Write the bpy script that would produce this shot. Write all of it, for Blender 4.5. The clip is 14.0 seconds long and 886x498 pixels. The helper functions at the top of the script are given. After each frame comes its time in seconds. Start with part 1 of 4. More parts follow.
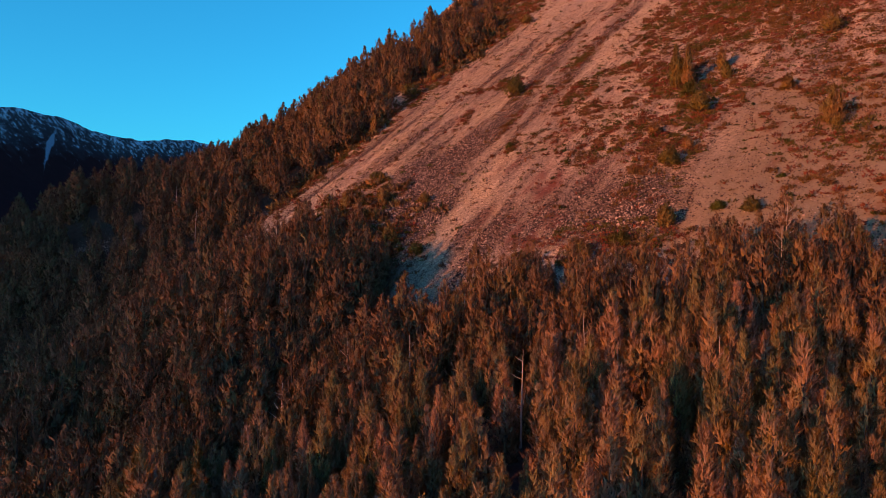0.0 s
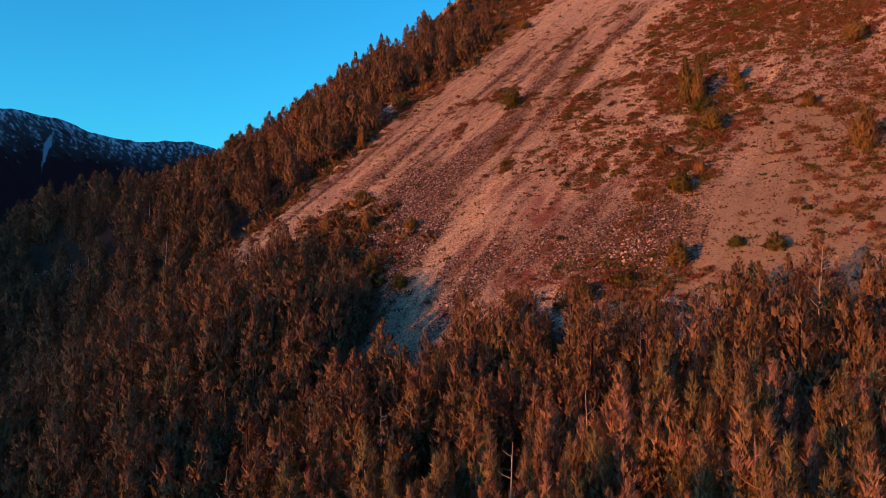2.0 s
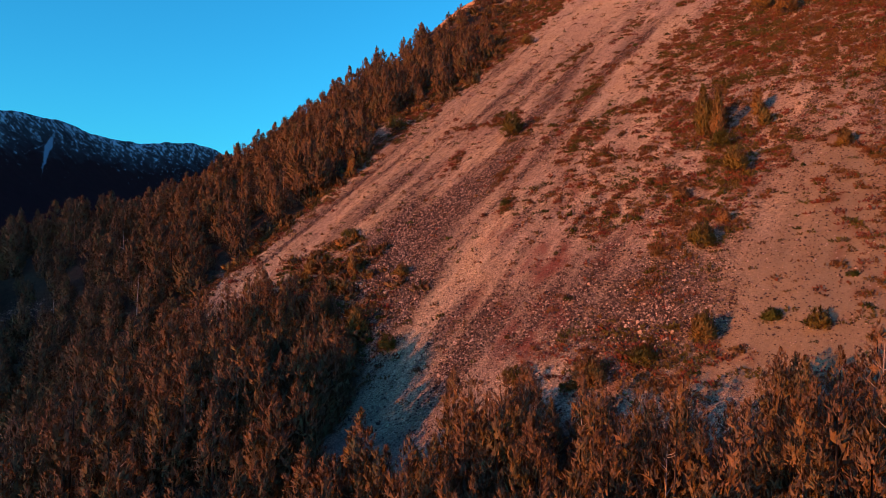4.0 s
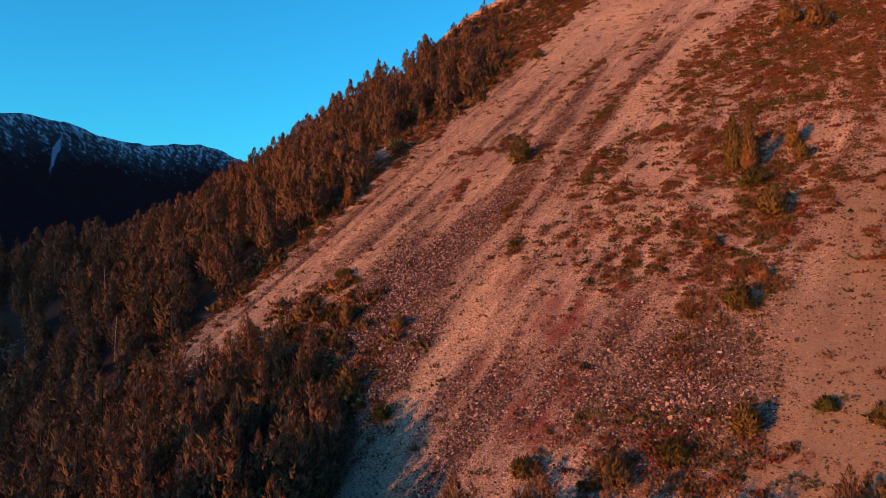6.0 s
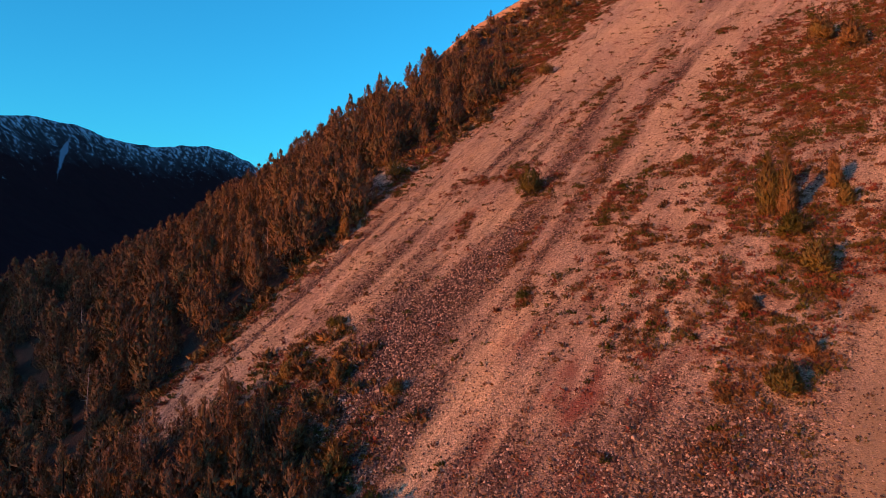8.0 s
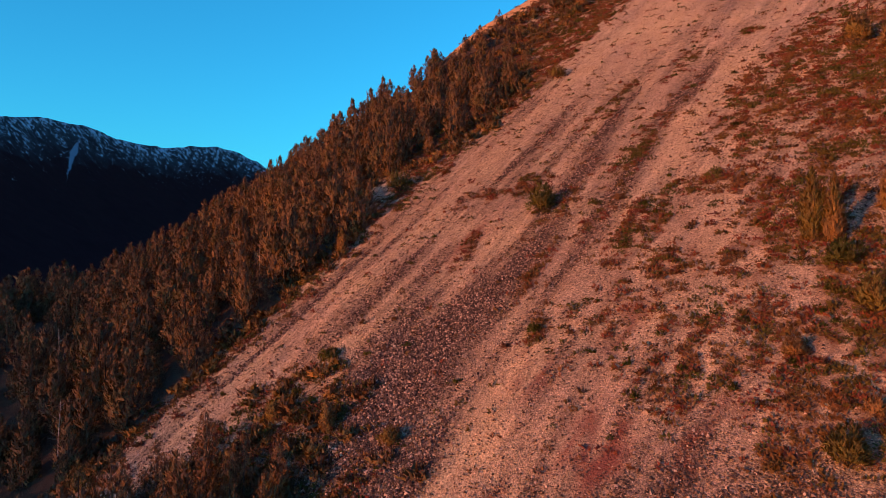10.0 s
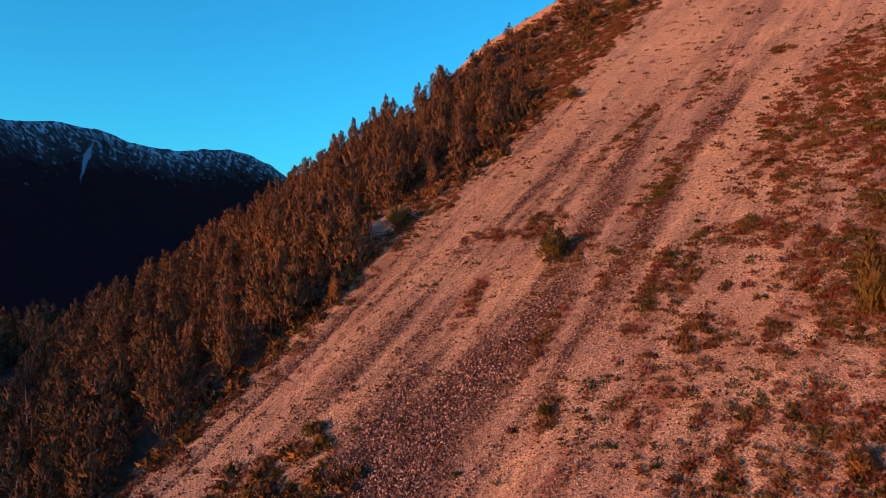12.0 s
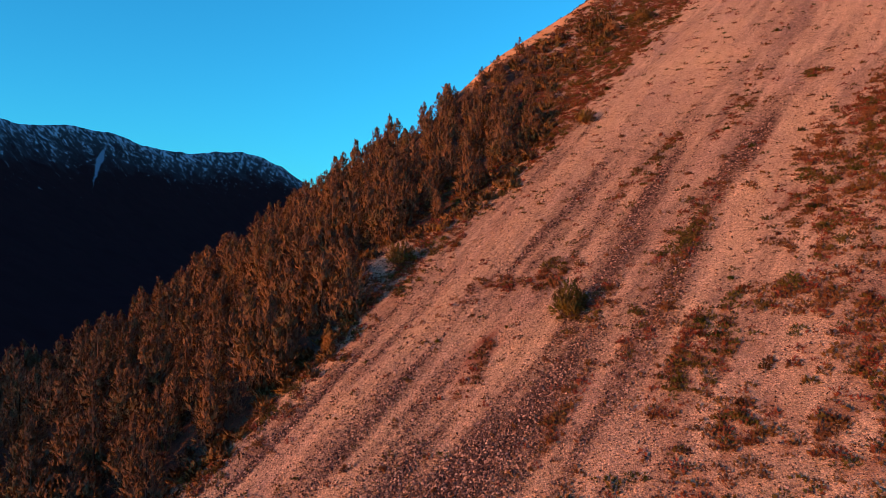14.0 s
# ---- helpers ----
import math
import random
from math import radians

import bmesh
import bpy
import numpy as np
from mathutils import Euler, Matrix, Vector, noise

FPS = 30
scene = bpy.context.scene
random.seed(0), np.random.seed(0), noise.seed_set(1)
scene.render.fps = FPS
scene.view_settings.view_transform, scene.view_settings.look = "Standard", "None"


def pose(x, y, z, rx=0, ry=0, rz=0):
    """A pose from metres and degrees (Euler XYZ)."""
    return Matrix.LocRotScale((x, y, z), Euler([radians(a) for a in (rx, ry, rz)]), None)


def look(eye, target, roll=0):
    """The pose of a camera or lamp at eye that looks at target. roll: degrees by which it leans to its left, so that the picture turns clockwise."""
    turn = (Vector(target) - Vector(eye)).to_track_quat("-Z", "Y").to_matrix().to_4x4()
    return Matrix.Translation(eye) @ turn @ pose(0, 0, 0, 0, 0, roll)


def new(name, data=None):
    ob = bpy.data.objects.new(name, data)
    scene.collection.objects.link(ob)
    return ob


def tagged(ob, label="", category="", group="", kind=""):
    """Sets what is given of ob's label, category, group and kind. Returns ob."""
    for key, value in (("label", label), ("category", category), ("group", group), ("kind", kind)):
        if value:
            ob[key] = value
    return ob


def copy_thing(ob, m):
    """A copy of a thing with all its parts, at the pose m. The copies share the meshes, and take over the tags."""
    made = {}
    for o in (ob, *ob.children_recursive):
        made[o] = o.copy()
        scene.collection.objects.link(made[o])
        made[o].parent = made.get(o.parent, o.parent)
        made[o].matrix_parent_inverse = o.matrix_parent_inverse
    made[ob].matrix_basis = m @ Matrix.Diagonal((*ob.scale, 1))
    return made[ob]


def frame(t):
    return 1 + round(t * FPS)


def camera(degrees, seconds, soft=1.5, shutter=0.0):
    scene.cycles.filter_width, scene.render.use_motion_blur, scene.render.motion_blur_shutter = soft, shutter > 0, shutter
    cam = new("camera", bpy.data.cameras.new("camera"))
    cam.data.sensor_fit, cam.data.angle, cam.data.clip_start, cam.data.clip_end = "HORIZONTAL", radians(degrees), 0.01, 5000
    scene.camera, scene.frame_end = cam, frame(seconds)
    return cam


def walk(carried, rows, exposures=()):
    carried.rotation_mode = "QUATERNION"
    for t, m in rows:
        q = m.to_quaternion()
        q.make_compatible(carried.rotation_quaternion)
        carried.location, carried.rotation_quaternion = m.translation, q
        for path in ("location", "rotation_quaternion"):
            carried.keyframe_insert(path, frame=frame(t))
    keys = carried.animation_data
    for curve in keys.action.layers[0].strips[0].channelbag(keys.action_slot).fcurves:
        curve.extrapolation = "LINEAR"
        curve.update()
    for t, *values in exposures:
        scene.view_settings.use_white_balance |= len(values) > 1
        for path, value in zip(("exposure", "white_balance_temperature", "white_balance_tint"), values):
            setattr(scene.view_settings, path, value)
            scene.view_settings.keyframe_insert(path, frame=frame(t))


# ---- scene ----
cam = camera(62.9, 14.0, soft=0.88)
METRES, EYE, TILT, LEAN, TURN = 80.0, 40.0, 0.0, 0.0, 0.0
ROWS = [
    (0.0, 0.0, 0.0, 0.0, 0.0, 0.0, 0.0),
    (0.5, 0.0061, 0.0312, 0.0118, -0.01, 0.03, -0.01),
    (1.0, 0.0119, 0.0616, 0.0219, -0.02, 0.04, -0.03),
    (1.5, 0.0172, 0.0935, 0.0355, -0.02, 0.06, -0.04),
    (2.0, 0.022, 0.1254, 0.0547, -0.02, 0.08, -0.05),
    (2.5, 0.0265, 0.1573, 0.0783, -0.03, 0.1, -0.04),
    (3.0, 0.0306, 0.189, 0.1005, -0.03, 0.11, -0.08),
    (5.5, 0.0425, 0.3467, 0.1968, 0.58, 0.15, -0.09),
    (6.0, 0.045, 0.3745, 0.2175, 0.73, 0.13, -0.08),
    (6.5, 0.0475, 0.4035, 0.2377, 0.88, 0.14, -0.08),
    (7.0, 0.0496, 0.4334, 0.2583, 1.01, 0.14, -0.06),
    (7.5, 0.0518, 0.4646, 0.2795, 1.17, 0.14, -0.08),
    (8.0, 0.0533, 0.4952, 0.2961, 1.32, 0.14, -0.07),
    (10.5, 0.0627, 0.6422, 0.3528, 2.27, 0.09, 0.05),
    (11.0, 0.0666, 0.6763, 0.3764, 2.51, 0.11, 0.08),
    (11.5, 0.0698, 0.7087, 0.3994, 2.75, 0.13, 0.08),
    (12.0, 0.0733, 0.7397, 0.4185, 3.02, 0.17, 0.08),
    (12.5, 0.0753, 0.7694, 0.4387, 3.26, 0.18, 0.09),
    (13.0, 0.0772, 0.7985, 0.4589, 3.5, 0.2, 0.11),
    (13.5, 0.0792, 0.8272, 0.4793, 3.74, 0.22, 0.14),
    (14.0, 0.0809, 0.8553, 0.4999, 3.96, 0.22, 0.16),
]
walk(cam, [(t, pose(0, 0, EYE, TILT, LEAN, TURN) @ pose(METRES * x, METRES * y, METRES * z, 90 + pitch, roll, yaw)) for t, x, y, z, yaw, pitch, roll in ROWS])

# ---- world, sun, exposure ----
SUN_ELEVATION, SUN_AZIMUTH = 5.0, -129.0        # degrees; azimuth from +y towards +x
SKY_STRENGTH, SKY_TINT, GLOW_TINT = 0.10, (0.75, 3.85, 4.45), (4.2, 2.3, 2.6)     # clear blue sky; the warm side round the sun
ZENITH_TINT = (1.7, 2.0, 3.6)                 # the sky deepens to violet overhead
SUN_STRENGTH, SUN_COLOUR = 5.6, (1.0, 0.335, 0.038)
RIDGE_TOP = 44.0                                # height of the far ridge's shade line over the origin

world = bpy.data.worlds.new("world")
scene.world = world
world.use_nodes = True
wn, wl = world.node_tree.nodes, world.node_tree.links
sky = wn.new("ShaderNodeTexSky")
sky.sky_type, sky.sun_disc = "NISHITA", False
sky.sun_elevation, sky.sun_rotation = radians(SUN_ELEVATION), radians(SUN_AZIMUTH)
sky.altitude, sky.air_density, sky.dust_density, sky.ozone_density = 900, 1.0, 1.6, 3.0
grade = wn.new("ShaderNodeMix")
grade.data_type, grade.blend_type = "RGBA", "MULTIPLY"
grade.inputs["Factor"].default_value = 1.0
wl.new(sky.outputs["Color"], grade.inputs["A"])
split = wn.new("ShaderNodeSeparateColor")
wl.new(sky.outputs["Color"], split.inputs["Color"])
warmth = wn.new("ShaderNodeMath")
warmth.operation = "DIVIDE"
wl.new(split.outputs["Red"], warmth.inputs[0])
wl.new(split.outputs["Blue"], warmth.inputs[1])
share = wn.new("ShaderNodeMapRange")
share.inputs["From Min"].default_value, share.inputs["From Max"].default_value = 0.75, 1.6
wl.new(warmth.outputs[0], share.inputs["Value"])
tint = wn.new("ShaderNodeMix")
tint.data_type = "RGBA"
tint.inputs["A"].default_value, tint.inputs["B"].default_value = (*SKY_TINT, 1), (*GLOW_TINT, 1)
wl.new(share.outputs["Result"], tint.inputs["Factor"])
way = wn.new("ShaderNodeTexCoord")
parts = wn.new("ShaderNodeSeparateXYZ")
wl.new(way.outputs["Generated"], parts.inputs["Vector"])
lift = wn.new("ShaderNodeMapRange")
lift.interpolation_type = "SMOOTHSTEP"
lift.inputs["From Min"].default_value, lift.inputs["From Max"].default_value = 0.40, 0.90
wl.new(parts.outputs["Z"], lift.inputs["Value"])
deep = wn.new("ShaderNodeMix")
deep.data_type = "RGBA"
deep.inputs["B"].default_value = (*ZENITH_TINT, 1)
wl.new(lift.outputs["Result"], deep.inputs["Factor"])
wl.new(tint.outputs["Result"], deep.inputs["A"])
wl.new(deep.outputs["Result"], grade.inputs["B"])
wl.new(grade.outputs["Result"], wn["Background"].inputs["Color"])
wn["Background"].inputs["Strength"].default_value = SKY_STRENGTH

sun = new("sun", bpy.data.lights.new("sun", "SUN"))
sun.data.energy, sun.data.angle, sun.data.color = SUN_STRENGTH, radians(0.6), SUN_COLOUR
to_sun = Vector((math.cos(radians(SUN_ELEVATION)) * math.sin(radians(SUN_AZIMUTH)),
                 math.cos(radians(SUN_ELEVATION)) * math.cos(radians(SUN_AZIMUTH)), math.sin(radians(SUN_ELEVATION))))
sun.matrix_world = look((0, 0, 300), Vector((0, 0, 300)) - to_sun)

# ---- number tools ----
rng = np.random.default_rng(7)


def lattice(ix, iy, seed):
    h = (ix.astype(np.int64) * 374761393 + iy.astype(np.int64) * 668265263 + seed * 974711) & 0xFFFFFFFF
    h = ((h ^ (h >> 13)) * 1274126177) & 0xFFFFFFFF
    return ((h ^ (h >> 16)) & 0xFFFF) / 65535.0


def value_noise(x, y, seed=0):
    ix, iy = np.floor(x), np.floor(y)
    fx, fy = x - ix, y - iy
    fx, fy = fx * fx * (3 - 2 * fx), fy * fy * (3 - 2 * fy)
    a = lattice(ix, iy, seed) * (1 - fx) + lattice(ix + 1, iy, seed) * fx
    b = lattice(ix, iy + 1, seed) * (1 - fx) + lattice(ix + 1, iy + 1, seed) * fx
    return a * (1 - fy) + b * fy


def fbm(x, y, seed=0, octaves=4):
    total, weight, amp = 0.0, 0.0, 1.0
    for k in range(octaves):
        total = total + amp * value_noise(x * 2 ** k + 17.3 * k, y * 2 ** k - 9.1 * k, seed + k)
        weight, amp = weight + amp, amp * 0.5
    return total / weight


def smooth(a, b, x):
    k = np.clip((x - a) / (b - a), 0, 1)
    return k * k * (3 - 2 * k)


def to_uv(x, y):
    """u runs along the contour to the right, v straight up the slope (in plan)."""
    return 0.8 * x - 0.6 * y, 0.6 * x + 0.8 * y


def to_xy(u, v):
    return 0.8 * u + 0.6 * v, -0.6 * u + 0.8 * v


# ---- the lie of the land ----
def softmax2(a, b, k):
    m = np.maximum(a, b)
    return m + k * np.log(np.exp((a - m) / k) + np.exp((b - m) / k))


def height(x, y):
    """Ground height: an even scree slope, a gentle foot, a rounded spur behind which it falls to the valley."""
    u, v = to_uv(x, y)
    slope = 0.3995 * x + 0.5337 * y - 15.42
    slope = -softmax2(-slope, -260.0 + 0 * slope, 15.0)
    foot = 23 + 0.12 * (y - 60) + 0.2 * x
    z = softmax2(slope, foot, 4.0)
    s = -0.61 * (x + 70) + 0.79 * (y - 178)
    along = 0.79 * (x + 70) + 0.61 * (y - 178)
    w = 25 - 17 * smooth(60, 115, along)
    late = s - 9 * smooth(56, 72, along) - 9 * smooth(80, 118, along)
    a, b, c = np.clip(late, -w, 0), np.clip(late, 0, 237), np.maximum(late - 237, 0)
    z = z - (0.27 * (a + w) ** 2 / (2 * w) + (0.25 + 0.5 * smooth(62, 100, along)) * b + 0.0008 * b * b + 1.1 * c)
    z = z + 7.0 * smooth(48, 110, along) * np.exp(-((s - 10) / 14) ** 2)
    z = z + 6.5 * np.exp(-((x + 27) ** 2 + (y - 90) ** 2) / (2 * 11.0 ** 2))
    z = z + 14.0 * np.exp(-((x + 95) ** 2 + (y - 170) ** 2) / (2 * 20.0 ** 2))
    gully = np.exp(-((u + 57 + 0.12 * (v - 70)) / 6.0) ** 2) * smooth(98, 72, v) * smooth(30, 60, v)
    ditch = np.exp(-((u + 115.5) / 2.6) ** 2) * smooth(60, 80, v) * smooth(150, 120, v)
    z = z - 4.0 * np.exp(-((x + 14) ** 2 + (y - 103) ** 2) / (2 * 7.0 ** 2))
    hollow = np.exp(-((u + 79) / 9) ** 2 - ((v - 80) / 7) ** 2)
    z = z - 2.2 * gully - 1.3 * ditch - 2.4 * hollow
    near = np.exp(-((x / 260) ** 2 + ((y - 120) / 260) ** 2) ** 2)
    z = z + near * ((fbm(u / 9, v / 26, 3) - 0.5) * 1.5 + (fbm(u / 2.6, v / 7, 5) - 0.5) * 0.5)
    far = 1 - near
    z = z + far * (fbm(x / 160, y / 160, 9, 5) - 0.5) * 60
    return softmax2(z, -230.0 + 25 * fbm(x / 400, y / 400, 12), 12.0)


# patches: u, v, half-width, half-length, strength
HEATH = [(-52, 118, 15, 22, 0.2), (-54, 166, 5, 24, 0.9), (-44, 128, 6, 9, 0.9), (-40, 112, 6, 8, 0.75), (-42, 162, 13, 27, 1.0), (-30, 168, 24, 30, 1.0), (-46, 136, 9, 8, 0.8), (-63, 127, 3.5, 7, 0.85), (-57, 136, 6, 2.6, 0.85), (-57, 121.5, 4, 3, 0.65), (-49, 121, 4, 5, 0.7),
         (-48, 112, 6, 9, 0.55), (-50, 104, 4, 3.5, 0.65), (-86, 139, 4, 3, 0.9), (-94, 136.5, 5, 1.6, 0.85), (-73.3, 119, 1.3, 6, 1.0), (-66, 186, 2.6, 1.4, 1.0),
         (-86.6, 122, 1.4, 2.6, 0.9), (-88, 126.5, 1.5, 2, 0.85), (-37, 108, 5, 18, 0.65), (-12, 125, 16, 40, 0.4), (-37, 84, 10, 4.5, 0.85), (-90, 93, 10, 9, 0.95),
         (-83, 84, 14, 9, 0.9), (-60, 158, 4, 18, 0.55), (-72, 150, 3, 16, 0.4), (-78, 133, 4, 5, 0.5), (-36, 119, 6, 12, 0.95), (-38.5, 107, 5, 9, 0.9), (-76, 178, 2.5, 12, 0.35),
         (-20, 150, 14, 30, 0.45), (-84, 160, 2.5, 14, 0.3), (-70, 133, 2, 8, 0.5), (-67, 112, 2, 5, 0.4)]
RED = [(-54, 98, 3.4, 4.2, 1.0), (-49.5, 87, 4, 5, 1.0), (-46, 99, 2, 2.2, 0.9), (-61, 90, 1.6, 4, 0.5), (-64, 104, 2, 3, 0.6), (-56, 90, 2, 3, 0.5),
       (-88, 126, 1.6, 4, 0.8), (-44, 105, 3, 3, 0.5), (-58, 112, 2, 4, 0.5)]
COARSE = [(-81, 159, 1.1, 12, 0.9), (-69.5, 166, 1.2, 8, 1.0), (-70, 136, 1.6, 10, 1.0), (-77, 119, 1.4, 10, 1.1), (-95, 117, 0.9, 9, 1.0), (-89.4, 116, 0.8, 8, 0.8), (-62.5, 104, 0.9, 9, 0.8),
          # gully rubble (-80, 100), (-73, 92): strength raised to paint in tree shade too
          (-57, 85, 3.2, 9, 0.75), (-51, 90, 2.4, 8, 0.6), (-146, 75, 9, 6, 1.3), (-80, 100, 8.5, 9, 1.0), (-73, 92, 5.5, 8, 1.0), (-38, 91, 8, 9, 1.0), (-95, 113, 1.6, 10, 0.9), (-61, 86, 2.2, 9, 0.7), (-80, 109, 2.6, 8, 1.05),
          (-78.5, 138, 2, 14, 0.7), (-71.5, 160, 1.5, 12, 0.95), (-75, 118, 2.6, 14, 0.75), (-69, 130, 2.2, 14, 0.6), (-91, 118, 1.0, 8, 0.6), (-103, 128, 1.5, 14, 0.5),
          (-53, 106, 1.4, 9, 0.5), (-46, 93, 3, 10, 0.7), (-88, 108, 3, 7, 0.7), (-107, 112, 2, 20, 0.45), (-86, 150, 1.6, 16, 0.5), (-93, 150, 1.2, 18, 0.4)]
SAND = [(-99.5, 160, 2.4, 50, 1.0), (-65.5, 165, 3, 30, 1.0), (-66, 98, 4, 14, 0.9), (-58, 108, 3, 10, 0.35), (-92, 195, 8, 30, 0.7), (-22, 98, 8, 12, 0.3), (-83.5, 126, 1.6, 12, 0.6),
        (-105, 95, 2, 12, 0.6), (-56, 112, 3, 4, 0.6), (-53, 128, 2.5, 7, 0.6), (-62, 78, 4, 8, 0.7)]


def patches(table, u, v):
    total = np.zeros_like(u)
    for cu, cv, ru, rv, k in table:
        total = np.maximum(total, k * np.exp(-(((u - cu) / ru) ** 2 + ((v - cv) / rv) ** 2) ** 2))
    return total


def scarp_mask(u, v):
    """Bare ochre soil along the crest of the spur."""
    wob = (fbm(u / 3, v / 5, 23, 3) - 0.5) * 5
    return smooth(-160, -155, u) * smooth(-138, -141.5, u - 0.2 * (v - 205) + 1.3 * wob) * smooth(192, 199, v) * smooth(250, 232, v)


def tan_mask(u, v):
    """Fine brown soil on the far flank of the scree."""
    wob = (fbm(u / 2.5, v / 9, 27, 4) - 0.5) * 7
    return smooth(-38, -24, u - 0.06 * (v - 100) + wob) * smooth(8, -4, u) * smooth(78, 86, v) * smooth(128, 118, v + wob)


def forest_mask(u, v):
    """1 inside the woods, 0 on open ground."""
    wob = (fbm(u / 7, v / 7, 21, 3) - 0.5) * 6
    left_edge = np.interp(v, [40, 70, 130, 141, 148, 156, 175, 190, 205, 215], [-112, -116, -115.5, -127, -118, -112, -113, -119, -129, -145])
    left = smooth(1.5, -1.5, u - left_edge + 0.5 * wob) * smooth(225, 205, v)
    top = np.interp(u, [-118, -112, -104, -97, -88, -78, -69, -65, -60, -52, -48, -43, -36, -27, -23, -14, 10],
                    [66, 70, 80, 88, 89, 87, 80, 70, 63, 64, 70, 76, 75, 75, 79, 80, 80])
    foot = smooth(1.5, -1.5, v - top + 0.4 * wob)
    clearing = np.exp(-((u + 147) / 3.5) ** 2 - ((v - 75) / 3) ** 2)
    return np.clip(np.maximum(left, foot) - 1.3 * clearing - 1.2 * scarp_mask(u, v), 0, 1)


def heath_share(u, v):
    d = patches(HEATH, u, v)
    edge = smooth(-119, -116, u) * smooth(-105, -113, u) * smooth(60, 80, v) * 0.7
    upper = smooth(-104, -112, u) * smooth(150, 172, v) * 0.95
    return np.maximum(d, np.maximum(edge, upper)) * (1 - scarp_mask(u, v))


def heath_mask(u, v):
    d = heath_share(u, v)
    streak = fbm(u / 2.6, v / 11, 31, 4)
    fine = 0.5 * fbm(u / 0.6, v / 0.8, 37, 2) + 0.5 * fbm(u / 0.95, v / 1.7, 39, 3)
    return np.clip(smooth(0.52, 0.80, d * 0.52 + streak * 0.36 + 0.09 + (fine - 0.5) * 2.3) * smooth(0.02, 0.25, d), 0, 1)


def red_mask(u, v):
    return np.clip(patches(RED, u, v) * smooth(0.42, 0.6, fbm(u / 0.9, v / 2.2, 41, 4)) * 1.4, 0, 1)


def coarse_mask(u, v):
    d = patches(COARSE, u, v)
    streak = fbm(u / 2.0, v / 22, 51, 4)
    return np.clip(d * (0.75 + 0.9 * (streak - 0.4)) + 0.4 * smooth(0.52, 0.72, streak) - 0.5 * patches(SAND, u, v), 0, 1)


# ---- materials ----
def material(name, rough=0.9):
    m = bpy.data.materials.new(name)
    m.use_nodes = True
    b = m.node_tree.nodes["Principled BSDF"]
    b.inputs["Roughness"].default_value = rough
    b.inputs["Specular IOR Level"].default_value = 0.06
    return m, m.node_tree.nodes, m.node_tree.links, b


def ramp(nodes, stops):
    r = nodes.new("ShaderNodeValToRGB")
    e = r.color_ramp.elements
    while len(e) < len(stops):
        e.new(0.5)
    for k, (p, c) in zip(e, stops):
        k.position, k.color = p, (*c, 1)
    return r


def mix(nodes, links, fac, a, b, blend="MIX"):
    n = nodes.new("ShaderNodeMix")
    n.data_type, n.blend_type = "RGBA", blend
    for key, val in (("Factor", fac), ("A", a), ("B", b)):
        if isinstance(val, bpy.types.NodeSocket):
            links.new(val, n.inputs[key])
        else:
            n.inputs[key].default_value = val if key == "Factor" else (*val, 1)
    return n.outputs["Result"]


def maths(nodes, links, op, a, b=0.0):
    n = nodes.new("ShaderNodeMath")
    n.operation = op
    for k, val in enumerate((a, b)):
        if isinstance(val, bpy.types.NodeSocket):
            links.new(val, n.inputs[k])
        else:
            n.inputs[k].default_value = val
    return n.outputs[0]


def attribute(nodes, name):
    a = nodes.new("ShaderNodeAttribute")
    a.attribute_name = name
    return a.outputs["Fac"]


def tex_noise(nodes, links, vector, scale, detail=4.0, rough=0.6):
    n = nodes.new("ShaderNodeTexNoise")
    n.inputs["Scale"].default_value, n.inputs["Detail"].default_value, n.inputs["Roughness"].default_value = scale, detail, rough
    links.new(vector, n.inputs["Vector"])
    return n.outputs["Fac"]


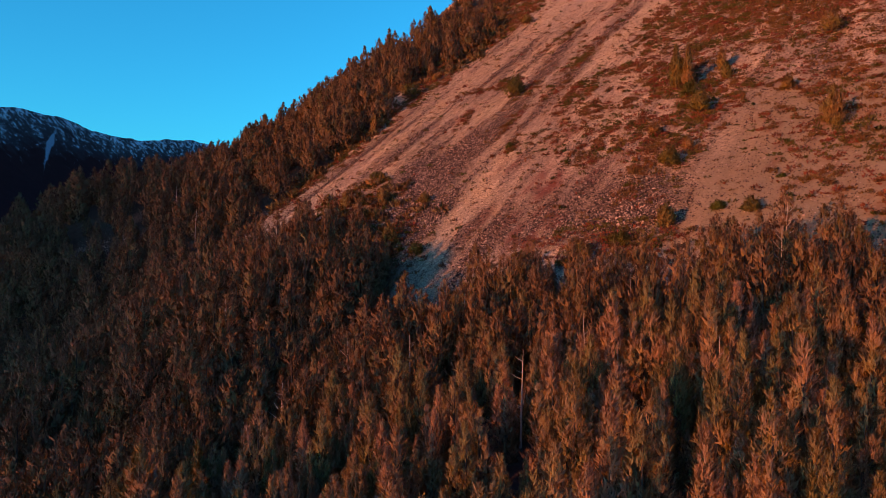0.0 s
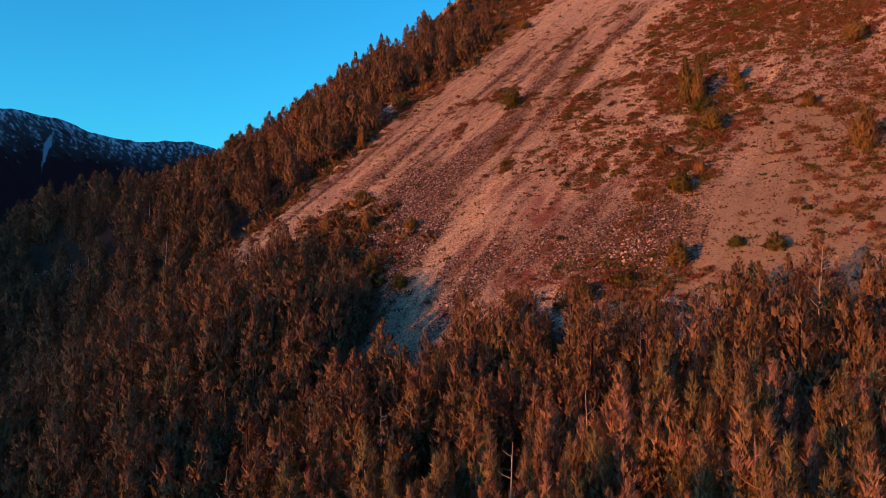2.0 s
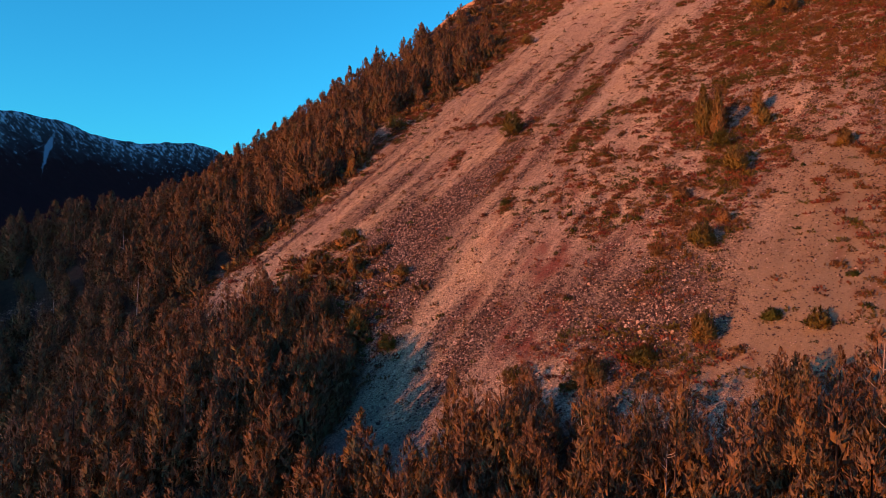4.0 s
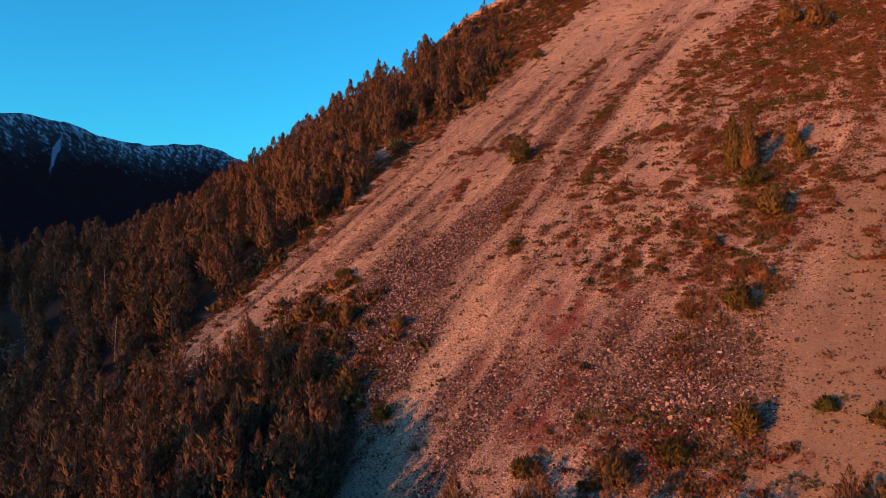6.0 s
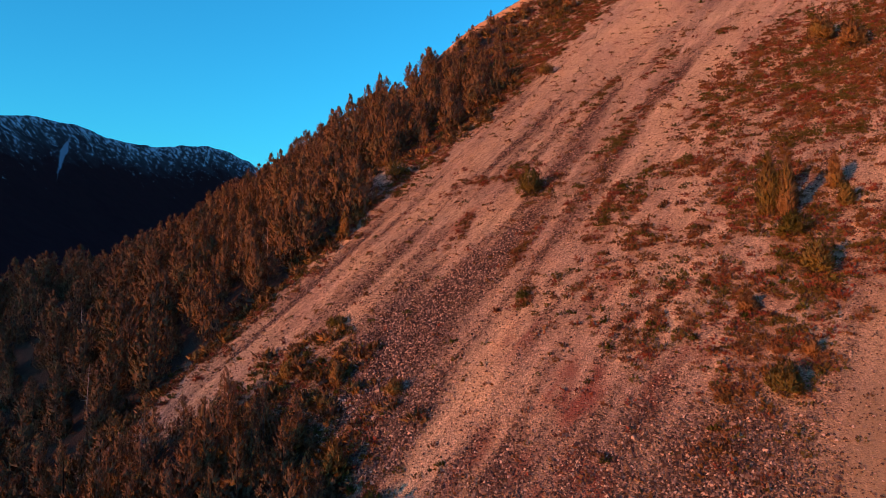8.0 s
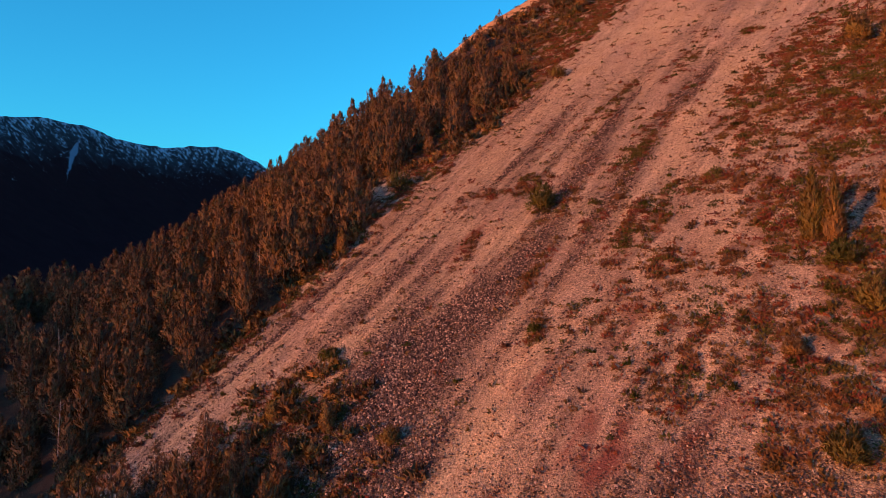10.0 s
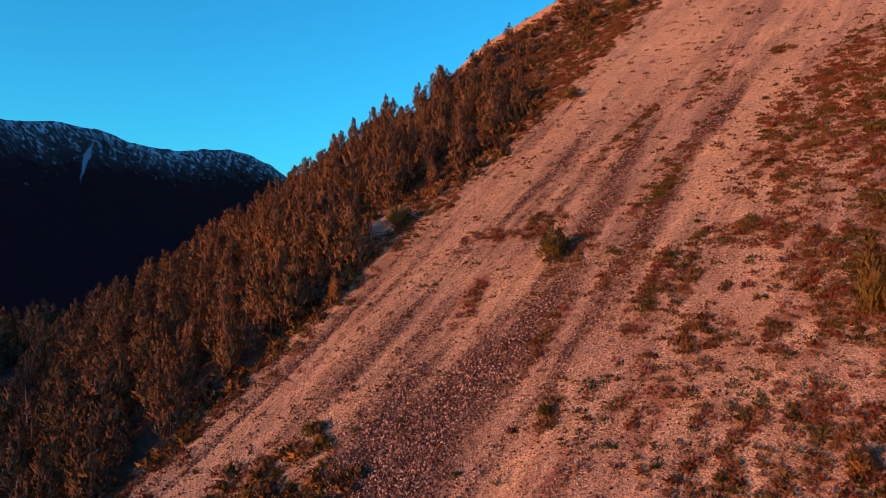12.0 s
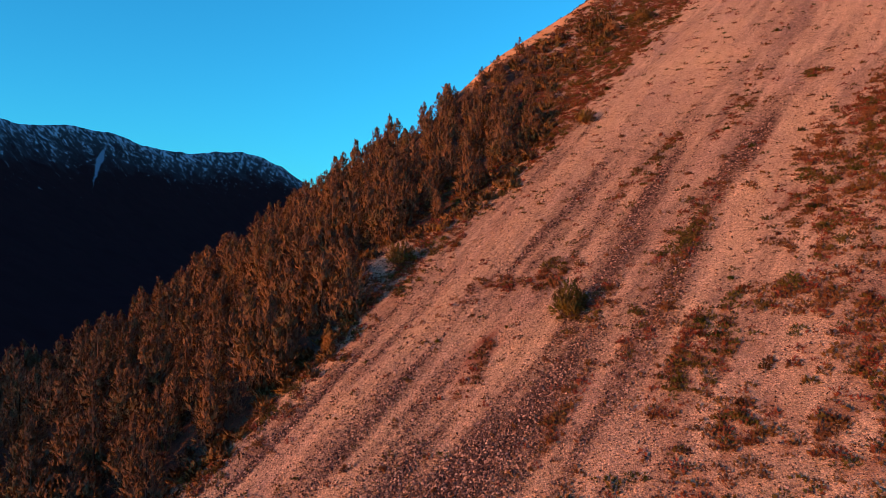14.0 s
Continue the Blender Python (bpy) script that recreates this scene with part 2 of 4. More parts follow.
def ground_material():
    m, n, l, b = material("scree_ground", 0.95)
    pos = n.new("ShaderNodeNewGeometry").outputs["Position"]
    turn = n.new("ShaderNodeMapping")            # x along the contour, y down the fall line
    turn.inputs["Rotation"].default_value = (0, 0, radians(36.87))
    l.new(pos, turn.inputs["Vector"])
    stretch = n.new("ShaderNodeMapping")
    stretch.inputs["Scale"].default_value = (1.0, 0.13, 0.13)
    l.new(turn.outputs["Vector"], stretch.inputs["Vector"])
    cells = n.new("ShaderNodeTexVoronoi")
    cells.inputs["Scale"].default_value = 4.2
    l.new(pos, cells.inputs["Vector"])
    small = n.new("ShaderNodeTexVoronoi")
    small.inputs["Scale"].default_value = 8.5
    l.new(pos, small.inputs["Vector"])
    streak = tex_noise(n, l, stretch.outputs["Vector"], 0.55, 6.0)
    broad = tex_noise(n, l, pos, 0.09, 3.0)
    sand = ramp(n, [(0.34, (0.354, 0.240, 0.169)), (0.5, (0.442, 0.299, 0.208)), (0.66, (0.524, 0.354, 0.242))])
    l.new(streak, sand.inputs["Fac"])
    sep = n.new("ShaderNodeSeparateColor")
    l.new(cells.outputs["Color"], sep.inputs["Color"])
    stone = ramp(n, [(0.0, (0.03, 0.018, 0.018)), (0.45, (0.085, 0.050, 0.048)), (0.8, (0.20, 0.120, 0.106)), (1.0, (0.48, 0.31, 0.26))])
    l.new(sep.outputs["Red"], stone.inputs["Fac"])
    sep2 = n.new("ShaderNodeSeparateColor")
    l.new(small.outputs["Color"], sep2.inputs["Color"])
    grit = ramp(n, [(0.0, (0.55, 0.54, 0.56)), (0.3, (0.94, 0.93, 0.94)), (0.85, (1.10, 1.09, 1.08)), (1.0, (1.38, 1.36, 1.34))])
    l.new(sep2.outputs["Red"], grit.inputs["Fac"])
    pebble = ramp(n, [(0.0, (0.34, 0.33, 0.36)), (0.30, (0.62, 0.60, 0.64)), (0.42, (1.0, 1.0, 1.0)), (0.85, (1.06, 1.06, 1.05)), (1.0, (1.4, 1.38, 1.36))])
    thin = n.new("ShaderNodeMapping")               # narrow lanes of darker stone that run down the slope
    thin.inputs["Scale"].default_value = (1.0, 0.07, 0.07)
    l.new(turn.outputs["Vector"], thin.inputs["Vector"])
    lanes = maths(n, l, "ADD", maths(n, l, "MULTIPLY", tex_noise(n, l, thin.outputs["Vector"], 0.75, 5.0, 0.65), 1.6), maths(n, l, "MULTIPLY", streak, 0.9))
    lanes = maths(n, l, "SUBTRACT", lanes, 1.07)
    toward = maths(n, l, "ADD", maths(n, l, "MULTIPLY", sep.outputs["Red"], 0.72), 0.26)
    toward = maths(n, l, "ADD", toward, maths(n, l, "MULTIPLY", lanes, maths(n, l, "SUBTRACT", 1.0, maths(n, l, "MULTIPLY", attribute(n, "sand"), 0.8))))
    l.new(toward, pebble.inputs["Fac"])
    pale = mix(n, l, attribute(n, "sand"), sand.outputs["Color"], (0.495, 0.334, 0.213))
    fine = mix(n, l, 1.0, pale, grit.outputs["Color"], "MULTIPLY")
    fine = mix(n, l, 0.9, fine, pebble.outputs["Color"], "MULTIPLY")
    # shade between the pebbles, painted dark into the colour
    gap_shade = ramp(n, [(0.42, (1, 1, 1)), (0.62, (0.42, 0.40, 0.42))])
    l.new(small.outputs["Distance"], gap_shade.inputs["Fac"])
    fine = mix(n, l, 0.5, fine, gap_shade.outputs["Color"], "MULTIPLY")
    speck = ramp(n, [(0.34, (0.55, 0.54, 0.55)), (0.5, (1, 1, 1)), (0.66, (1.28, 1.27, 1.25))])
    grain = tex_noise(n, l, pos, 5.5, 6.0, 0.85)
    l.new(grain, speck.inputs["Fac"])
    fine = mix(n, l, 0.85, fine, speck.outputs["Color"], "MULTIPLY")
    col = mix(n, l, attribute(n, "coarse"), fine, stone.outputs["Color"])
    tone = ramp(n, [(0.3, (0.85, 0.80, 0.84)), (0.7, (1.1, 1.08, 1.02))])
    l.new(broad, tone.inputs["Fac"])
    col = mix(n, l, 1.0, col, tone.outputs["Color"], "MULTIPLY")
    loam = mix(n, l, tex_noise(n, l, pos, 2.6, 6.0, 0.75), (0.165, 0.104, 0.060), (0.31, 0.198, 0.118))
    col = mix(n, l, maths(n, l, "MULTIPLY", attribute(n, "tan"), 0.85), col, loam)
    rust = mix(n, l, tex_noise(n, l, pos, 2.2, 4.0), (0.141, 0.035, 0.03), (0.256, 0.08, 0.06))
    col = mix(n, l, maths(n, l, "MULTIPLY", attribute(n, "rust"), 0.9), col, rust)
    mat_col = mix(n, l, tex_noise(n, l, pos, 1.6, 5.0), (0.13, 0.056, 0.036), (0.25, 0.110, 0.070))
    col = mix(n, l, maths(n, l, "MULTIPLY", attribute(n, "heath"), 0.72), col, mat_col)
    litter = mix(n, l, tex_noise(n, l, pos, 1.1, 5.0), (0.045, 0.025, 0.018), (0.128, 0.075, 0.055))
    col = mix(n, l, attribute(n, "woods"), col, litter)
    # far ground near black: the valley's shade is painted into its colour
    far_shade_col = mix(n, l, tex_noise(n, l, pos, 0.02, 6.0), (0.006, 0.006, 0.005), (0.018, 0.016, 0.012))
    col = mix(n, l, attribute(n, "far_shade"), col, far_shade_col)
    soil = mix(n, l, tex_noise(n, l, pos, 0.8, 6.0, 0.7), (0.46, 0.22, 0.10), (0.76, 0.42, 0.21))
    col = mix(n, l, attribute(n, "scarp"), col, soil)
    l.new(col, b.inputs["Base Color"])
    big_top = maths(n, l, "MULTIPLY", maths(n, l, "SUBTRACT", 0.75, cells.outputs["Distance"]), maths(n, l, "MULTIPLY", sep.outputs["Green"], sep.outputs["Green"]))
    small_top = maths(n, l, "MULTIPLY", maths(n, l, "SUBTRACT", 0.75, small.outputs["Distance"]), sep2.outputs["Green"])
    relief = maths(n, l, "ADD", maths(n, l, "MULTIPLY", big_top, maths(n, l, "ADD", maths(n, l, "MULTIPLY", attribute(n, "coarse"), 1.3), 0.24)), maths(n, l, "MULTIPLY", small_top, maths(n, l, "ADD", maths(n, l, "MULTIPLY", attribute(n, "coarse"), 0.4), 0.32)))
    relief = maths(n, l, "MULTIPLY", relief, maths(n, l, "SUBTRACT", 1.0, maths(n, l, "MULTIPLY", maths(n, l, "MAXIMUM", attribute(n, "sand"), attribute(n, "tan")), 0.6)))
    bump = n.new("ShaderNodeBump")
    bump.inputs["Strength"].default_value, bump.inputs["Distance"].default_value = 1.0, 0.5
    l.new(relief, bump.inputs["Height"])
    l.new(bump.outputs["Normal"], b.inputs["Normal"])
    return m


def foliage_material(name, dark, light, through_share=0.25):
    """Small leaves: a soft diffuse with some light passing through; colour varies leaf by leaf and over the slope."""
    m = bpy.data.materials.new(name)
    m.use_nodes = True
    n, l = m.node_tree.nodes, m.node_tree.links
    geo = n.new("ShaderNodeNewGeometry")
    info = n.new("ShaderNodeObjectInfo")
    broad = tex_noise(n, l, geo.outputs["Position"], 0.22, 3.0, 0.7)
    k = maths(n, l, "ADD", maths(n, l, "MULTIPLY", geo.outputs["Random Per Island"], 0.25), maths(n, l, "MULTIPLY", broad, 0.45))
    k = maths(n, l, "ADD", k, maths(n, l, "MULTIPLY", tex_noise(n, l, geo.outputs["Position"], 3.5, 3.0, 0.7), 0.30))
    k = maths(n, l, "ADD", k, maths(n, l, "MULTIPLY", maths(n, l, "SUBTRACT", info.outputs["Random"], 0.5), 0.25))
    r = ramp(n, [(0.2, dark), (0.8, light)])
    l.new(k, r.inputs["Fac"])
    hue = ramp(n, [(0.36, (0.90, 1.08, 0.90)), (0.5, (1.0, 1.0, 1.0)), (0.66, (1.08, 0.93, 1.10))])       # from olive to reddish, tree by tree
    l.new(maths(n, l, "ADD", tex_noise(n, l, geo.outputs["Position"], 0.32, 2.0, 0.6), maths(n, l, "MULTIPLY", maths(n, l, "SUBTRACT", info.outputs["Random"], 0.5), 0.3)), hue.inputs["Fac"])
    leaf = mix(n, l, 1.0, r.outputs["Color"], hue.outputs["Color"], "MULTIPLY")
    b = n["Principled BSDF"]
    b.inputs["Roughness"].default_value, b.inputs["Specular IOR Level"].default_value = 0.8, 0.06
    l.new(leaf, b.inputs["Base Color"])
    t = n.new("ShaderNodeBsdfTranslucent")
    l.new(leaf, t.inputs["Color"])
    mx = n.new("ShaderNodeMixShader")
    mx.inputs["Fac"].default_value = through_share
    l.new(b.outputs[0], mx.inputs[1])
    l.new(t.outputs[0], mx.inputs[2])
    l.new(mx.outputs[0], n["Material Output"].inputs["Surface"])
    return m


def bark_material(name, dark, light):
    m, n, l, b = material(name, 0.9)
    pos = n.new("ShaderNodeTexCoord").outputs["Object"]
    mp = n.new("ShaderNodeMapping")
    mp.inputs["Scale"].default_value = (6, 6, 1.2)
    l.new(pos, mp.inputs["Vector"])
    f = tex_noise(n, l, mp.outputs["Vector"], 2.0, 5.0)
    l.new(mix(n, l, f, dark, light), b.inputs["Base Color"])
    bump = n.new("ShaderNodeBump")
    bump.inputs["Strength"].default_value, bump.inputs["Distance"].default_value = 0.5, 0.03
    l.new(f, bump.inputs["Height"])
    l.new(bump.outputs["Normal"], b.inputs["Normal"])
    return m


def stone_material():
    m, n, l, b = material("broken_stone", 0.9)
    geo = n.new("ShaderNodeNewGeometry")
    info = n.new("ShaderNodeObjectInfo")
    r = ramp(n, [(0.0, (0.035, 0.021, 0.021)), (0.5, (0.105, 0.063, 0.057)), (0.82, (0.25, 0.152, 0.126)), (1.0, (0.55, 0.36, 0.29))])
    k = maths(n, l, "FRACT", maths(n, l, "ADD", geo.outputs["Random Per Island"], info.outputs["Random"]))
    l.new(k, r.inputs["Fac"])
    f = tex_noise(n, l, geo.outputs["Position"], 5.0, 5.0)
    g = ramp(n, [(0.3, (0.75, 0.74, 0.74)), (0.7, (1.15, 1.12, 1.1))])
    l.new(f, g.inputs["Fac"])
    l.new(mix(n, l, 1.0, r.outputs["Color"], g.outputs["Color"], "MULTIPLY"), b.inputs["Base Color"])
    bump = n.new("ShaderNodeBump")
    bump.inputs["Strength"].default_value, bump.inputs["Distance"].default_value = 0.5, 0.05
    l.new(f, bump.inputs["Height"])
    l.new(bump.outputs["Normal"], b.inputs["Normal"])
    return m


def mountain_material():
    m, n, l, b = material("mountain_rock_and_snow", 1.0)
    b.inputs["Specular IOR Level"].default_value = 0.0
    geo = n.new("ShaderNodeNewGeometry")
    pos = geo.outputs["Position"]
    rough = tex_noise(n, l, pos, 0.012, 8.0, 0.65)
    rock = mix(n, l, rough, (0.050, 0.026, 0.030), (0.12, 0.075, 0.080))
    wood = mix(n, l, tex_noise(n, l, pos, 0.03, 6.0), (0.042, 0.0115, 0.0125), (0.070, 0.0180, 0.0190))
    line = maths(n, l, "ADD", attribute(n, "rise"), maths(n, l, "MULTIPLY", maths(n, l, "SUBTRACT", rough, 0.5), 0.35))
    tree_line = ramp(n, [(0.80, (0, 0, 0)), (0.95, (1, 1, 1))])
    l.new(line, tree_line.inputs["Fac"])
    col = mix(n, l, tree_line.outputs["Color"], wood, rock)
    lines = n.new("ShaderNodeCombineXYZ")          # couloirs run down the flank
    l.new(maths(n, l, "MULTIPLY", attribute(n, "lane"), 0.022), lines.inputs["X"])
    l.new(maths(n, l, "MULTIPLY", attribute(n, "rise"), 5.0), lines.inputs["Y"])
    veins = tex_noise(n, l, lines.outputs["Vector"], 1.0, 7.0, 0.75)
    dust = tex_noise(n, l, pos, 0.05, 8.0, 0.8)
    cover = maths(n, l, "ADD", maths(n, l, "MULTIPLY", veins, 0.30), maths(n, l, "MULTIPLY", dust, 0.70))
    cover = maths(n, l, "ADD", maths(n, l, "MULTIPLY", maths(n, l, "SUBTRACT", cover, 0.5), 2.2), 0.5)
    level = maths(n, l, "SUBTRACT", attribute(n, "rise"), 0.95)
    cut = ramp(n, [(0.52, (0, 0, 0)), (0.62, (1, 1, 1))])
    l.new(maths(n, l, "ADD", cover, level), cut.inputs["Fac"])
    col = mix(n, l, cut.outputs["Color"], col, (0.60, 0.51, 0.58))
    band = ramp(n, [(0.0, (0.03, 0.03, 0.03)), (0.2, (0.09, 0.09, 0.09)), (0.33, (0.42, 0.42, 0.42)), (0.43, (0.22, 0.22, 0.22)), (0.62, (0, 0, 0))])
    l.new(maths(n, l, "DIVIDE", attribute(n, "drop"), 300.0), band.inputs["Fac"])
    aside = maths(n, l, "ABSOLUTE", maths(n, l, "ADD", attribute(n, "chute"), maths(n, l, "MULTIPLY", maths(n, l, "SUBTRACT", dust, 0.5), 46.0)))
    inside = maths(n, l, "SUBTRACT", maths(n, l, "MULTIPLY", band.outputs["Color"], 70.0), aside)
    drift = n.new("ShaderNodeMapRange")
    drift.inputs["From Min"].default_value, drift.inputs["From Max"].default_value = -2.0, 8.0
    l.new(inside, drift.inputs["Value"])
    col = mix(n, l, maths(n, l, "MULTIPLY", drift.outputs["Result"], attribute(n, "snow")), col, (0.30, 0.25, 0.30))
    l.new(col, b.inputs["Base Color"])
    return m


MAT_GROUND = ground_material()
MAT_STONE = stone_material()
MAT_MOUNTAIN = mountain_material()
# one woods foliage; foot and olive near copies lightened to paint in sunlight
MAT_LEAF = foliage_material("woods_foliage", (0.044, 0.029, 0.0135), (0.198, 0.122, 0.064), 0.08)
MAT_LEAF_FOOT_LIT = foliage_material("part_lit_foot_foliage", (0.058, 0.036, 0.017), (0.260, 0.149, 0.077), 0.08)
MAT_LEAF_OLIVE_LIT = foliage_material("sunlit_olive_brown_foliage", (0.120, 0.074, 0.036), (0.445, 0.252, 0.136), 0.15)
MAT_LEAF_GREEN = foliage_material("green_foliage", (0.064, 0.055, 0.015), (0.166, 0.13, 0.035))
MAT_LEAF_GOLD = foliage_material("golden_brown_foliage", (0.105, 0.063, 0.022), (0.325, 0.184, 0.069), 0.15)
MAT_HEATH_BROWN = foliage_material("brown_heath", (0.105, 0.044, 0.023), (0.25, 0.112, 0.056), 0.15)
MAT_HEATH_RED = foliage_material("red_heath", (0.115, 0.032, 0.02), (0.243, 0.075, 0.048), 0.15)
MAT_HEATH_GREEN = foliage_material("green_heath", (0.06, 0.044, 0.014), (0.14, 0.095, 0.034), 0.15)
MAT_BARK = bark_material("grey_bark", (0.06, 0.038, 0.03), (0.15, 0.095, 0.078))
MAT_DEAD = bark_material("bleached_dead_wood", (0.30, 0.20, 0.17), (0.55, 0.38, 0.33))


# ---- mesh tools ----
def mesh_from(name, verts, tris, mats, mat_index=None, shade=False, normals=None):
    me = bpy.data.meshes.new(name)
    verts, tris = np.asarray(verts, np.float32), np.asarray(tris, np.int32)
    me.vertices.add(len(verts))
    me.vertices.foreach_set("co", verts.ravel())
    me.loops.add(tris.size)
    me.loops.foreach_set("vertex_index", tris.ravel())
    me.polygons.add(len(tris))
    me.polygons.foreach_set("loop_start", np.arange(0, tris.size, tris.shape[1], dtype=np.int32))
    for mt in mats:
        me.materials.append(mt)
    if mat_index is not None:
        me.polygons.foreach_set("material_index", np.asarray(mat_index, np.int32))
    me.polygons.foreach_set("use_smooth", np.full(len(tris), shade or normals is not None))
    me.update(calc_edges=True)
    if normals is not None:                       # leaves take the roundness of the spray that they sit on
        a = me.attributes.new("custom_normal", "FLOAT_VECTOR", "POINT")
        a.data.foreach_set("vector", np.asarray(normals, np.float32).ravel())
        me.update()
    return me


def point_attribute(me, name, values):
    a = me.attributes.new(name, "FLOAT", "POINT")
    a.data.foreach_set("value", np.asarray(values, np.float32).ravel())


def ground_z(x, y):
    return float(height(np.array([float(x)]), np.array([float(y)]))[0])


# ---- the ground: one sheet from the slope to the horizon ----
def axis(lo, hi, step, reach):
    inner = np.arange(lo, hi + step / 2, step)
    grow = step * 1.18 ** np.arange(1, 60)
    out = np.cumsum(grow)
    out = out[out < reach]
    return np.concatenate([(lo - out)[::-1], inner, hi + out])


gx, gy = axis(-150, 105, 1.2, 4300), axis(35, 320, 1.2, 4300)
GX, GY = np.meshgrid(gx, gy)
GZ = height(GX, GY)
nx, ny = len(gx), len(gy)
idx = np.arange(nx * ny).reshape(ny, nx)
quads = np.stack([idx[:-1, :-1], idx[:-1, 1:], idx[1:, 1:], idx[1:, :-1]], -1).reshape(-1, 4)
ground_mesh = mesh_from("ground", np.stack([GX, GY, GZ], -1).reshape(-1, 3), quads, [MAT_GROUND], shade=True)
GU, GV = to_uv(GX, GY)
# mask of the far ground that takes the painted shade
far_shade_mask = np.clip(smooth(0, 60, np.maximum(np.maximum(-165 - GX, GX - 140), np.maximum(GY - 330, -20 - GY))), 0, 1)
far_shade_mask = np.maximum(far_shade_mask, smooth(110, 150, -0.61 * (GX + 70) + 0.79 * (GY - 178)))
point_attribute(ground_mesh, "woods", forest_mask(GU, GV))
point_attribute(ground_mesh, "heath", heath_mask(GU, GV))
point_attribute(ground_mesh, "rust", red_mask(GU, GV))
point_attribute(ground_mesh, "coarse", coarse_mask(GU, GV))
point_attribute(ground_mesh, "far_shade", far_shade_mask)
point_attribute(ground_mesh, "scarp", scarp_mask(GU, GV))
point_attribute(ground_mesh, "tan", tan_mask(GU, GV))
point_attribute(ground_mesh, "sand", np.clip(patches(SAND, GU, GV) * (0.6 + 0.8 * (fbm(GU / 1.5, GV / 12, 55) - 0.3)) + 0.6 * smooth(130, 180, GV) * smooth(0.35, 0.6, fbm(GU / 2.5, GV / 30, 57)), 0, 1))
ground = tagged(new("ground", ground_mesh), "steep pinkish grey scree slope with heath patches and dark litter under trees", "ground", kind="structure")


# ---- unseen ridge far behind, towards the low sun, added to lay soft shade over the foot of the woods ----
def sunward_ridge():
    far = 3000.0
    S, W = np.meshgrid(np.arange(-900, 700, 10.0), np.concatenate([np.arange(-900, -60, 60), np.arange(-60, 61, 15), np.arange(120, 901, 60)]), indexing="ij")
    rise = RIDGE_TOP + far * math.tan(radians(SUN_ELEVATION))
    top = rise - 0.5 * np.maximum(S + 88, 0) - 0.4 * np.maximum(-250 - S, 0) + np.clip(-0.5 * (S + 120), 0, 23) + 14 * (fbm(S / 22, 0 * S, 15) - 0.5)
    Z = np.maximum(top - 0.45 * np.abs(W), -240)
    back = far + W
    X, Y = 0.63 * S - 0.777 * back, -0.777 * S - 0.629 * back
    n1, n2 = S.shape
    ids = np.arange(n1 * n2).reshape(n1, n2)
    q = np.stack([ids[:-1, :-1], ids[:-1, 1:], ids[1:, 1:], ids[1:, :-1]], -1).reshape(-1, 4)
    me = mesh_from("ridge", np.stack([X, Y, Z], -1).reshape(-1, 3), q, [MAT_GROUND], shade=True)
    point_attribute(me, "far_shade", np.ones(S.size))
    return tagged(new("backdrop_ridge", me), "unseen dark ridge towards the low sun, added to shade the woods", "ridge", kind="structure")


sunward_ridge()


